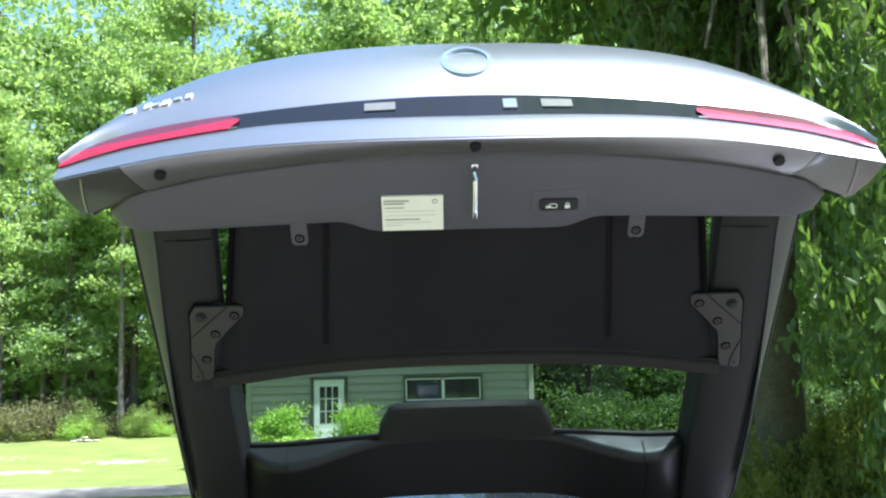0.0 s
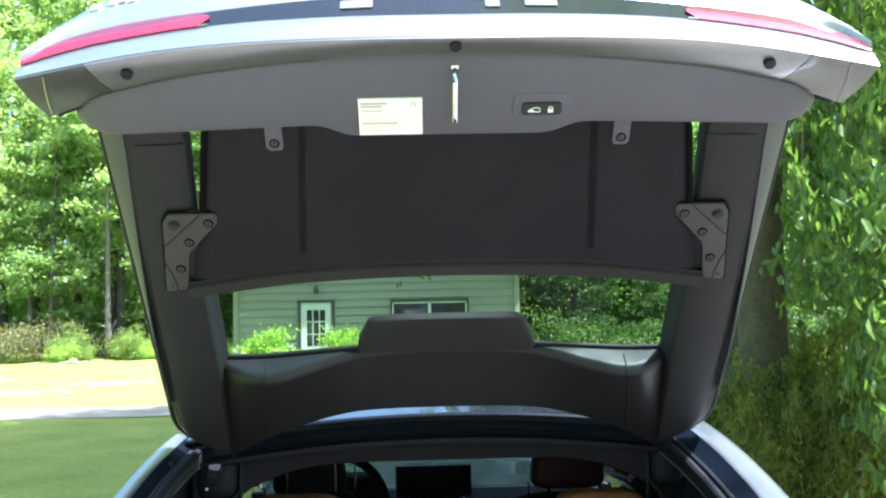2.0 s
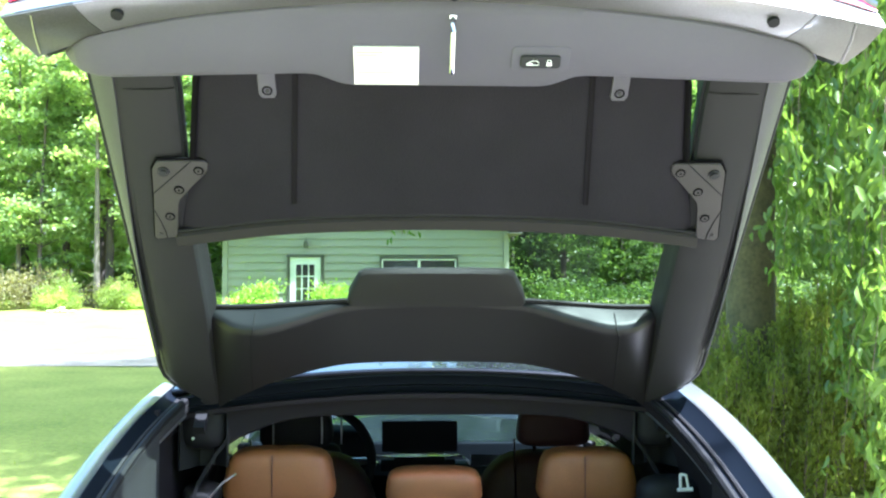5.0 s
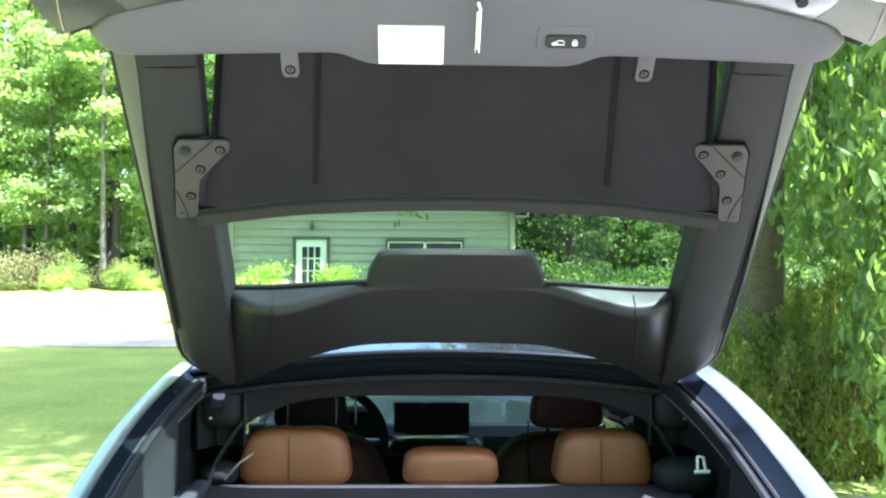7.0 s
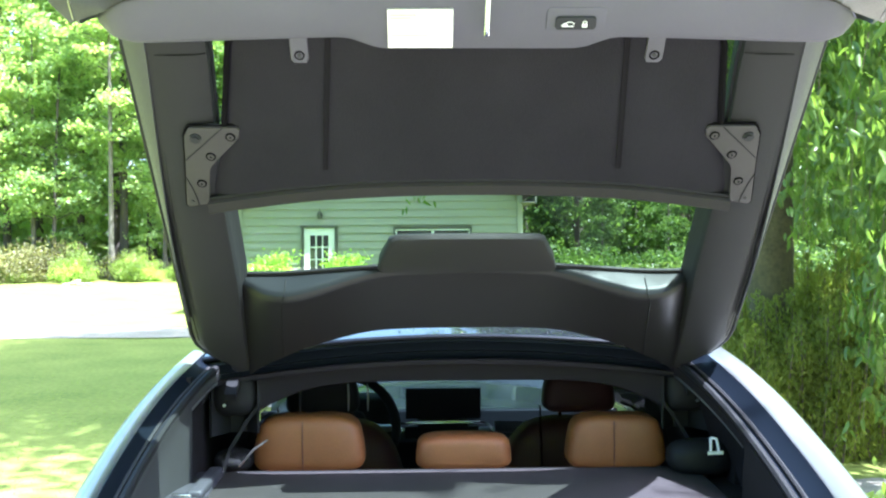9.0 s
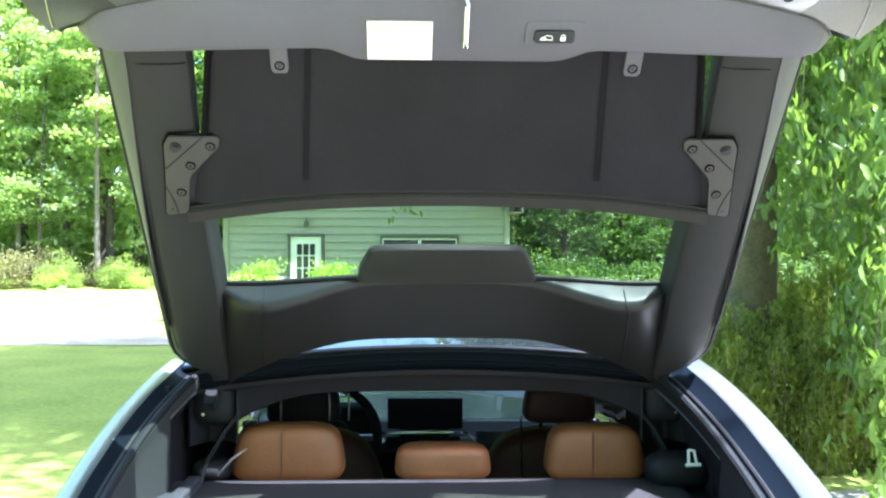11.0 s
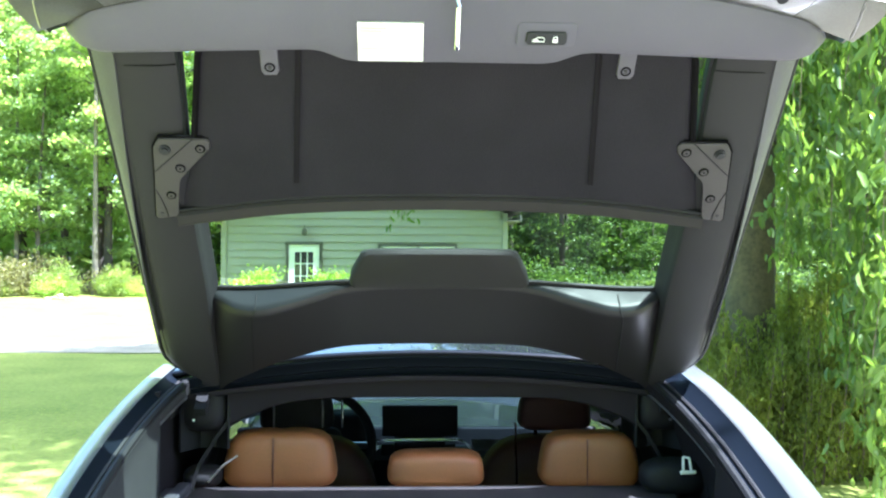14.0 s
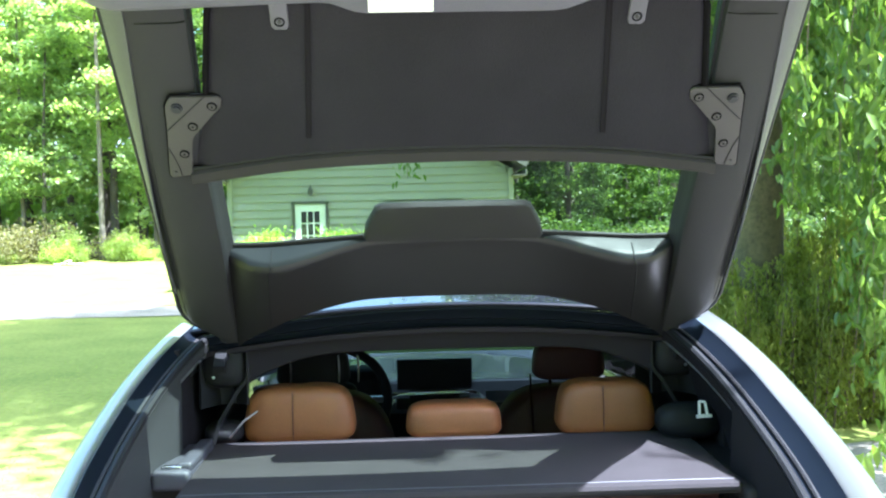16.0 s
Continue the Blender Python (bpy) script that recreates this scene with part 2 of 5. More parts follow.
LAWN = ground_material()
ENAMEL = material("grey_blue_enamel", (0.22, 0.27, 0.33), 0.2, 0.2, 0.1, 20, 200, coat=1.0)
SAND = material("dry_sandy_soil", (0.34, 0.30, 0.19), 0.95, 0, 0.2, 1.5, 20, 0.8)
LITTER = material("brown_leaf_litter", (0.09, 0.07, 0.045), 0.95, 0, 0.3, 0.8, 25, 1.0)
DRIVE = material("grey_gravel", (0.190, 0.165, 0.116), 0.95, 0, 0.3, 1.0, 30, 1.0, second=(0.32, 0.285, 0.205))
GRAVEL = material("sandy_parking_gravel", (0.215, 0.188, 0.140), 0.95, 0, 0.25, 1.2, 45, 1.0, second=(0.33, 0.295, 0.225))
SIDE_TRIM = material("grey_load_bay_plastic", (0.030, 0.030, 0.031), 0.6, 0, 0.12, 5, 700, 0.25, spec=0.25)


# ---- builders ----
def part(name, bm, mat, parent, label="", smooth=True):
    """Links a bmesh as one mesh object under a thing or a part."""
    me = bpy.data.meshes.new(name)
    bm.to_mesh(me)
    bm.free()
    me.materials.append(mat)
    if smooth:
        me.polygons.foreach_set("use_smooth", [True] * len(me.polygons))
        me.set_sharp_from_angle(angle=radians(38))
    ob = new(name, me)
    ob.parent = parent
    if label:
        ob["label"] = label
    return ob


def thing(name, label, category, group="", kind="", at=(0, 0, 0)):
    ob = new(name)
    ob.location = at
    ob.empty_display_size = 0.1
    return tagged(ob, label, category, group, kind)


def sheet(rows, closed=False):
    """A bmesh of quads over rows of points."""
    bm = bmesh.new()
    grid = [[bm.verts.new(p) for p in row] for row in rows]
    n = len(grid[0])
    for a, b in zip(grid, grid[1:]):
        for i in range(n if closed else n - 1):
            bm.faces.new((a[i], a[(i + 1) % n], b[(i + 1) % n], b[i]))
    return bm


def slab(rows, thick):
    """A sheet given thickness along its normals."""
    bm = sheet(rows)
    bmesh.ops.recalc_face_normals(bm, faces=bm.faces)
    bmesh.ops.solidify(bm, geom=bm.faces[:], thickness=thick)
    bmesh.ops.recalc_face_normals(bm, faces=bm.faces)
    return bm


def prism(outline, place, low, high, bevel=0.0):
    """An outline of (x, s) pairs drawn out from low to high; place(x, s, o) gives the point."""
    bm = bmesh.new()
    a = [bm.verts.new(place(x, s, low)) for x, s in outline]
    b = [bm.verts.new(place(x, s, high)) for x, s in outline]
    bm.faces.new(a[::-1])
    top = bm.faces.new(b)
    n = len(a)
    for i in range(n):
        bm.faces.new((a[i], a[(i + 1) % n], b[(i + 1) % n], b[i]))
    if bevel:
        bmesh.ops.bevel(bm, geom=list(top.edges), offset=bevel, segments=3, affect="EDGES", profile=0.5)
    bmesh.ops.recalc_face_normals(bm, faces=bm.faces)
    return bm


def block(x0, x1, y0, y1, z0, z1, bevel=0.0, seg=3):
    bm = bmesh.new()
    bmesh.ops.create_cube(bm, size=1)
    for v in bm.verts:
        v.co = Vector(((x0 + x1) / 2 + v.co.x * (x1 - x0), (y0 + y1) / 2 + v.co.y * (y1 - y0), (z0 + z1) / 2 + v.co.z * (z1 - z0)))
    if bevel:
        bmesh.ops.bevel(bm, geom=bm.edges[:], offset=bevel, segments=seg, affect="EDGES", profile=0.5)
    return bm


def tube(path, radius, sides=8, ends=True):
    """A round bar along a path; radius may be a list, one for each point."""
    path = [Vector(p) for p in path]
    radii = radius if isinstance(radius, (list, tuple)) else [radius] * len(path)
    bm, rings = bmesh.new(), []
    side = Vector((0.31, 0.17, 0.93)).normalized()
    for i, p in enumerate(path):
        way = (path[min(i + 1, len(path) - 1)] - path[max(i - 1, 0)]).normalized()
        u = way.cross(side)
        if u.length < 0.05:
            u = way.cross(Vector((1, 0, 0)))
        u.normalize()
        w = way.cross(u)
        rings.append([bm.verts.new(p + radii[i] * (math.cos(2 * math.pi * k / sides) * u + math.sin(2 * math.pi * k / sides) * w)) for k in range(sides)])
    for a, b in zip(rings, rings[1:]):
        for k in range(sides):
            bm.faces.new((a[k], a[(k + 1) % sides], b[(k + 1) % sides], b[k]))
    if ends:
        bm.faces.new(rings[0][::-1])
        bm.faces.new(rings[-1])
    bmesh.ops.recalc_face_normals(bm, faces=bm.faces)
    return bm


def disc(centre, normal, radius, depth, sides=20, bevel=0.0):
    """A short round stud standing on a surface."""
    bm = bmesh.new()
    bmesh.ops.create_cone(bm, cap_ends=True, segments=sides, radius1=radius, radius2=radius * 0.92, depth=depth)
    turn = Vector(normal).normalized().to_track_quat("Z", "Y").to_matrix().to_4x4()
    bmesh.ops.transform(bm, matrix=Matrix.Translation(Vector(centre) + Vector(normal).normalized() * depth / 2) @ turn, verts=bm.verts)
    return bm


def joined(*parts):
    """Several bmeshes as one."""
    out = bmesh.new()
    for bm in parts:
        me = bpy.data.meshes.new("tmp")
        bm.to_mesh(me)
        bm.free()
        out.from_mesh(me)
        bpy.data.meshes.remove(me)
    return out


def curve(x, knots):
    """A smooth even function of |x| through knots (x, value)."""
    x = abs(x)
    xs, vs = [k[0] for k in knots], [k[1] for k in knots]
    if x <= xs[0]:
        return vs[0]
    for i in range(len(xs) - 1):
        if x <= xs[i + 1]:
            f = (x - xs[i]) / (xs[i + 1] - xs[i])
            def slope(j):
                if j == 0:
                    return 0.0
                if j == len(xs) - 1:
                    return (vs[j] - vs[j - 1]) / (xs[j] - xs[j - 1])
                return (vs[j + 1] - vs[j - 1]) / (xs[j + 1] - xs[j - 1])
            h = xs[i + 1] - xs[i]
            a, b = slope(i) * h, slope(i + 1) * h
            return (2 * f**3 - 3 * f**2 + 1) * vs[i] + (f**3 - 2 * f**2 + f) * a + (3 * f**2 - 2 * f**3) * vs[i + 1] + (f**3 - f**2) * b
    return vs[-1]


def spread(lo, hi, n):
    return [lo + (hi - lo) * i / (n - 1) for i in range(n)]


def cushion(x, y, z, w, d, h, power=5.0, n=14, taper=0.0, lean=0.0, crease=0.0):
    """A padded block with rounded edges; crease: depth of a stitched line down its middle."""
    rows = []
    for i in range(n + 1):
        a = -math.pi / 2 + math.pi * i / n
        ca, sa = math.cos(a), math.sin(a)
        r = abs(ca) ** (2 / power)
        zz = math.copysign(abs(sa) ** (2 / power), sa)
        row = []
        for k in range(36):
            b = 2 * math.pi * k / 36
            cb, sb = math.cos(b), math.sin(b)
            xx = math.copysign(abs(cb) ** (2 / power), cb) * r
            yy = math.copysign(abs(sb) ** (2 / power), sb) * r
            pinch = 1 - taper * zz
            cr = crease * math.exp(-(xx / 0.035) ** 2)
            row.append((x + xx * w / 2 * pinch, y + yy * (d / 2 - cr) + lean * zz * h / 2, z + zz * (h / 2 - cr * 0.5)))
        rows.append(row)
    bm = sheet(rows, True)
    bmesh.ops.remove_doubles(bm, verts=bm.verts, dist=0.0004)
    bmesh.ops.recalc_face_normals(bm, faces=bm.faces)
    return bm


# ---- the car ----
car = thing("car", "grey metallic hatchback car with its tailgate open", "car", at=(0, 3.9, 0))
car_shift = Matrix.Translation((0, -3.9, 0))


def cpart(name, bm, mat, parent=None, label="", smooth=True):
    """A part of the car, drawn in world places."""
    ob = part(name, bm, mat, parent or car, label, smooth)
    if parent is None:
        ob.matrix_parent_inverse = car_shift
    return ob


HINGE = Vector((0, 2.30, 1.45))
UP = Vector((0, -0.69, 0.724)).normalized()
IN = Vector((0, -UP.z, UP.y))


def tg(x, s, o=0.0):
    """A place on the open tailgate: across, along from its hinge, and inwards from its middle plane."""
    return HINGE + UP * s + IN * o + Vector((x, 0, 0))


LIP = Vector((0, 1.50, 2.145))
RISE = Vector((0, 0.69, 0.72)).normalized()
OUT = Vector((0, -RISE.z, RISE.y))


def skin(x, v, o=0.0):
    """A place on the outer rear panel: across, up from the lip, and proud of it."""
    return LIP + RISE * v + OUT * (o - 0.10 * x * x) + Vector((x * (1 + 0.05 * x * x), 0, 0))


LIP_V = [(0, -0.003), (0.2, 0.001), (0.36, 0.002), (0.47, -0.006), (0.55, -0.020), (0.63, -0.036)]
BOT_V = [(0, 0.060), (0.2, 0.063), (0.355, 0.060), (0.515, 0.036), (0.58, 0.016), (0.63, -0.006)]
TOP_V = [(0, 0.127), (0.2, 0.120), (0.38, 0.103), (0.526, 0.080), (0.60, 0.045), (0.63, 0.004)]
EDGE_V = [(0, 0.312), (0.25, 0.302), (0.418, 0.260), (0.546, 0.167), (0.606, 0.072), (0.63, 0.012)]


def build_tailgate():
    xs = spread(-0.63, 0.63, 61)
    rows = []
    bands = [(LIP_V, BOT_V, 3), (BOT_V, TOP_V, 3), (TOP_V, EDGE_V, 8)]
    for lo, hi, n in bands:
        for i in range(n):
            f = i / n
            row = []
            for x in xs:
                v = curve(x, lo) * (1 - f) + curve(x, hi) * f
                sunk = -0.006 if (lo is BOT_V and i > 0) else 0.0
                swell = 0.012 * math.sin(math.pi * f) if lo is TOP_V else 0.0
                row.append(skin(x, v, sunk + swell))
            rows.append(row)
    rows.append([skin(x, curve(x, EDGE_V), 0) for x in xs])
    # the spoiler's edge turns over and runs down to the glass
    rows.append([skin(x, curve(x, EDGE_V) - 0.002, -0.03) for x in xs])
    rows.append([tg(x * 0.90, 0.955 - 0.05 * abs(x), -0.05) for x in xs])
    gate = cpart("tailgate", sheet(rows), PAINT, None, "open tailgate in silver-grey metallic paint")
    # the folded sheet edge between skin and lining
    def edge_band(span):
        band = []
        for f in (0.0, 0.15, 0.5, 1.0):
            band.append([edge_place(x, f) for x in span])
        return slab(band, 0.004)

    def edge_place(x, f):
        a = skin(x, curve(x, LIP_V), -0.001)
        b = tg(math.copysign(curve(x, [(0, 0), (0.5, 0.4775), (0.56, 0.545), (0.63, 0.629)]), x), curve(x, [(0, 1.018), (0.2, 1.011), (0.39, 0.989), (0.50, 0.966), (0.58, 0.937), (0.63, 0.915)]), 0.078)
        return a.lerp(b, f) + IN * (0.006 * math.sin(math.pi * f))
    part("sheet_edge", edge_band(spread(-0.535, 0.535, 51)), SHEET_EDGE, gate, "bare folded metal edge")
    # the corners take a darker colour in place of the dark trees they reflect
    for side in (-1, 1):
        part("edge_corner", edge_band(spread(side * 0.536, side * 0.63, 8)), SHEET, gate, "folded metal corner coloured dark for what it reflects")
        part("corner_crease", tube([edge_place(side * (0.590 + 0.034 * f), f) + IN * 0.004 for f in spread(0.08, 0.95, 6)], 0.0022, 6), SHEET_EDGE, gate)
    # lamps and the dark strip between them
    strip_xs = spread(-0.388, 0.388, 33)
    part("dark_strip", slab([[skin(x, curve(x, BOT_V) * (1 - f) + curve(x, TOP_V) * f, 0.0005) for x in strip_xs] for f in spread(0.01, 0.97, 5)], 0.002), GLOSS_BLACK, gate, "gloss black strip")
    for side in (-1, 1):
        lamp_xs = [side * x for x in spread(0.352, 0.628, 20)]
        def lens(f0, f1):
            rows = []
            for k in spread(0, 1, 4):
                row = []
                for x in lamp_xs:
                    split = curve(x, [(0.352, 0.56), (0.48, 0.38), (0.57, 0.50), (0.628, 0.97)])
                    lo, hi = (0.0, split) if f0 == 0 else (split, f1)
                    f = lo + (hi - lo) * k
                    xx = side * max(abs(x), 0.362 + 0.05 * abs(f - 0.45))
                    row.append(skin(xx, curve(xx, BOT_V) * (1 - f) + curve(xx, TOP_V) * f, 0.001 + 0.0012 * math.sin(math.pi * f)))
                rows.append(row)
            return slab(rows, 0.002)

        part("tail_lamp", lens(0, 0.5), LAMP_RED, gate, "glossy red tail lamp lens")
        part("smoked_band", lens(0.5, 0.985), LAMP_SMOKE, gate, "smoked upper band of the lens")
        # a thin silver thread draws the glint on the lens's lower edge
        part("lens_glint", tube([skin(x, curve(x, BOT_V) + 0.001, 0.0018) for x in lamp_xs[1:-1]], 0.0012, 5), SILVER_TRIM, gate)
        for x0, x1 in ((0.118, 0.168),):
            mid = [side * x for x in (x0, x1)]
            part("plate_lamp", slab([[skin(x, curve(x, BOT_V) * (1 - f) + curve(x, TOP_V) * f, 0.003) for x in spread(min(mid), max(mid), 5)] for f in (0.34, 0.72)], 0.002), LAMP_CLEAR, gate, "pale number plate lamp")
    part("camera_lens_cover", slab([[skin(x, 0.09 + v, 0.004) for x in spread(0.056, 0.078, 4)] for v in (-0.012, 0.0, 0.016)], 0.003), CHROME, gate, "small bright reversing camera cover")
    # round emblem: dark ring and light centre
    ring = []
    for r, o in ((0.046, 0.002), (0.0445, 0.007), (0.036, 0.008), (0.035, 0.003)):
        ring.append([skin(0.003 + r * math.cos(a), 0.225 + 1.12 * r * math.sin(a), o + 0.006) for a in (2 * math.pi * k / 32 for k in range(32))])
    part("emblem_ring", sheet(ring, True), ENAMEL, gate, "grey-blue round emblem ring")
    cap = [[skin(0.003 + r * math.cos(a), 0.225 + 1.12 * r * math.sin(a), 0.010) for a in (2 * math.pi * k / 24 for k in range(24))] for r in (0.0355, 0.018, 0.001)]
    part("emblem_face", sheet(cap, True), CHROME, gate, "pale emblem face")
    # model plate: plain chrome bars
    for x, v, w, h in ((-0.545, 0.126, 0.013, 0.016), (-0.520, 0.137, 0.010, 0.018), (-0.507, 0.138, 0.012, 0.008), (-0.492, 0.143, 0.011, 0.017), (-0.474, 0.150, 0.010, 0.007), (-0.457, 0.157, 0.009, 0.015)):
        part("chrome_letter", slab([[skin(x + a * w, v + b * h + a * w * 0.35, 0.0145 + 0.003 * (1 - abs(b) * 2)) for a in (-0.5, 0, 0.5)] for b in (-0.5, -0.25, 0.25, 0.5)], 0.005), LETTER, gate, "plain chrome bar", smooth=False)
    # rubber stops along the edge
    for x, s, o in ((0.006, 1.040, 0.100), (-0.486, 1.003, 0.1025), (0.486, 1.003, 0.1025)):
        part("rubber_stop", disc(tg(x, s, o - 0.002), IN - UP * 0.2, 0.0095, 0.010), RUBBER, gate, "round black rubber stop")
    # corner ends of the metal edge
    for side in (-1, 1):
        rows = []
        for f in spread(0, 1, 6):
            a, b = skin(side * 0.628, -0.036, -0.002), tg(side * 0.624, 0.898, 0.060)
            p = a.lerp(b, f)
            q = tg(side * (0.585 + 0.012 * f), 0.86 + 0.06 * (1 - f), -0.04)
            rows.append([p.lerp(q, g) + Vector((side * 0.012 * math.sin(math.pi * g), 0, 0)) for g in spread(0, 1, 5)])
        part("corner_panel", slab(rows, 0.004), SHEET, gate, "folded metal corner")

    # lower lining of the gate
    top = [(0, 1.021), (0.2, 1.014), (0.39, 0.992), (0.5, 0.968), (0.555, 0.950), (0.592, 0.912)]
    bot = [(0, 0.856), (0.145, 0.856), (0.165, 0.859), (0.205, 0.876), (0.225, 0.878), (0.50, 0.871), (0.555, 0.874), (0.592, 0.892)]
    lining_xs = sorted(set(spread(-0.592, 0.592, 49) + [s * x for s in (-1, 1) for x in (0.145, 0.165, 0.205, 0.225, 0.572, 0.585)]))
    rows = []
    for f, o in ((0.0, 0.01), (0.0, 0.06), (0.06, 0.078), (0.16, 0.085), (0.5, 0.090), (0.86, 0.092), (0.95, 0.089), (1.0, 0.080), (1.0, 0.05)):
        row = []
        for x in lining_xs:
            lo, hi = curve(x, bot), max(curve(x, top), curve(x, bot) + 0.006)
            row.append(tg(x, lo + (hi - lo) * f, o - 0.03 * max(0, (abs(x) - 0.55) / 0.042) ** 2))
        rows.append(row)
    lining = part("lower_lining", sheet(rows), TRIM, gate, "grey grained plastic lining")
    # paper notice with bars of print
    part("notice_label", prism([(-0.1445, 0.8775), (-0.0445, 0.8775), (-0.0445, 0.9435), (-0.1445, 0.9435)], tg, 0.089, 0.0945), PAPER, gate, "white paper notice with unreadable print", smooth=False)
    for x0, x1, s, h, ink in ((-0.1412, -0.1000, 0.9350, 0.0034, INK), (-0.1412, -0.1080, 0.9298, 0.0030, INK), (-0.1396, -0.1080, 0.9219, 0.0018, INK), (-0.1400, -0.0580, 0.9150, 0.0012, INK_PALE), (-0.1400, -0.0580, 0.9070, 0.0012, INK_PALE), (-0.1396, -0.0830, 0.8990, 0.0026, INK), (-0.1396, -0.0650, 0.8930, 0.0012, INK_PALE), (-0.1396, -0.1120, 0.8880, 0.0022, INK_PALE)):
        part("print_bar", prism([(x0, s - h / 2), (x1, s - h / 2), (x1, s + h / 2), (x0, s + h / 2)], tg, 0.0935, 0.0951), ink, gate, smooth=False)
    part("print_roundel", disc(tg(-0.0583, 0.9332, 0.0935), IN, 0.0048, 0.0016), INK, gate)
    part("print_roundel", disc(tg(-0.0583, 0.9332, 0.0950), IN, 0.0026, 0.0006), PAPER, gate)
    # latch bar
    part("latch_bar", tube([tg(0.006, s, o) for s, o in ((0.994, 0.088), (0.992, 0.108), (0.984, 0.115), (0.93, 0.118), (0.915, 0.116), (0.912, 0.088))], 0.0042, 10), CHROME, gate, "chrome latch loop")
    part("latch_foot", prism([(0.0, 0.990), (0.012, 0.990), (0.012, 1.000), (0.0, 1.000)], tg, 0.086, 0.094, 0.002), CHROME, gate)
    # switch panel
    part("switch_recess", prism([(0.104, 0.902), (0.184, 0.902), (0.190, 0.908), (0.190, 0.942), (0.184, 0.946), (0.104, 0.946), (0.099, 0.940), (0.099, 0.908)], tg, 0.086, 0.0912, 0.001), TRIM, gate)
    part("switch_panel", prism([(0.116, 0.909), (0.172, 0.909), (0.176, 0.914), (0.175, 0.928), (0.171, 0.931), (0.117, 0.931), (0.113, 0.928), (0.112, 0.914)], tg, 0.090, 0.0955, 0.002), BLACK, gate, "black switch panel with two white symbols")
    part("car_symbol", joined(tube([tg(x, s, 0.0958) for x, s in ((0.1226, 0.9160), (0.1228, 0.9185), (0.1265, 0.9205), (0.1310, 0.9232), (0.1380, 0.9232), (0.1408, 0.9205), (0.1410, 0.9160), (0.1226, 0.9160))], 0.0008, 5), prism([(0.124, 0.9165), (0.132, 0.9165), (0.131, 0.9195), (0.127, 0.9195)], tg, 0.095, 0.0962)), MARK, gate, smooth=False)
    part("lock_symbol", joined(prism([(0.1535, 0.9145), (0.1615, 0.9145), (0.1615, 0.9205), (0.1535, 0.9205)], tg, 0.095, 0.0962), tube([tg(x, s, 0.0960) for x, s in ((0.1548, 0.9205), (0.1550, 0.9238), (0.1575, 0.9250), (0.1600, 0.9238), (0.1602, 0.9205))], 0.0008, 5)), MARK, gate, smooth=False)

    # side frames
    for side in (-1, 1):
        rows = []
        ss = [0.0, 0.008, 0.02, 0.035, 0.055, 0.08] + spread(0.11, 0.875, 22)
        def inner(s):
            return 0.441 if s > 0.80 else 0.441 + 0.010 * (0.80 - s) / 0.15 if s > 0.65 else 0.451 + 0.009 * min(1.0, (0.65 - s) / 0.12) if s > 0.28 else 0.460 + 0.013 * (0.28 - s) / 0.28
        def outer(s):
            return 0.585 - 0.075 * max(0.0, 1 - s / 0.10) ** 2.2
        profile = [(0.0, -0.008), (0.0, 0.002), (0.04, 0.012), (0.14, 0.017), (0.60, 0.019), (0.66, 0.0185), (0.74, 0.0178), (0.80, 0.016), (0.90, 0.008), (0.97, -0.002), (1.0, -0.02), (1.0, -0.045)]
        # the return beside the window leans in towards the glass
        for lean, o in ((0.014, -0.038), (0.010, -0.024)):
            rows.append([tg(side * (inner(s) - lean * min(1.0, max(0.0, (0.60 - s) / 0.08)) + 0.004), s, o) for s in ss])
        for f, o in profile:
            rows.append([tg(side * (inner(s) * (1 - f) + outer(s) * f), s, o * (1.0 if s > 0.15 else 0.4 + 4 * s)) for s in ss])
        part("side_frame", sheet(rows), FRAME, gate, "grey plastic side lining")
        lip_rows = [[tg(side * (0.583 - (0.004 + 0.036 * min(1.0, max(0.0, (s - 0.30) / 0.52)) ** 1.3) * (1 - f)), s, (0.0205 - 0.018 * f ** 1.5) * min(1.0, s / 0.25 + 0.15)) for s in spread(0.16, 0.875, 20)] for f in spread(0, 1, 4)]
        part("side_lip", slab(lip_rows, 0.003), TRIM_LIGHT, gate, "paler lining edge")
        part("frame_seam", tube([tg(side * (0.568 - 0.036 * min(1.0, max(0.0, (s - 0.30) / 0.52)) ** 1.3), s, 0.0170 * min(1.0, 0.4 + 4 * s)) for s in spread(0.10, 0.85, 16)], 0.0011, 5), RUBBER, gate)
        part("frame_seam", tube([tg(side * x, 0.815, o) for x, o in ((0.447, 0.014), (0.47, 0.0185), (0.50, 0.0195), (0.53, 0.0185))], 0.0016, 5), RUBBER, gate)
        part("inner_edge", tube([tg(side * (inner(s) + 0.001), s, 0.001) for s in spread(0.66, 0.87, 12)], 0.0045, 6), RUBBER, gate)
        part("edge_seal", tube([tg(side * (outer(s) + 0.001), s, -0.006) for s in [0.0, 0.01, 0.025, 0.045, 0.07] + spread(0.10, 0.87, 16)], 0.0055, 8), RUBBER, gate, "black rubber edge seal")
        # lower hinge end of the frame
        rows = []
        for s in spread(-0.02, 0.08, 5):
            rows.append([tg(side * x, s, o) for x, o in ((0.468, -0.02), (0.472, -0.002), (0.49, 0.003), (0.505, 0.002), (0.515, -0.004), (0.52, -0.03))])
        part("hinge_cover", sheet(rows), FRAME, gate, "grey hinge cover")

    # rear window
    wx = spread(-0.50, 0.50, 25)
    part("rear_window", sheet([[tg(x, s, -0.040 - 0.10 * (x * x - 0.06)) for x in wx] for s in spread(0.26, 0.96, 12)]), REAR_GLASS, gate, "green tinted rear window")

    # hanging load cover fixed to the gate
    edge_low = [(0, 0.549), (0.27, 0.540), (0.486, 0.508)]
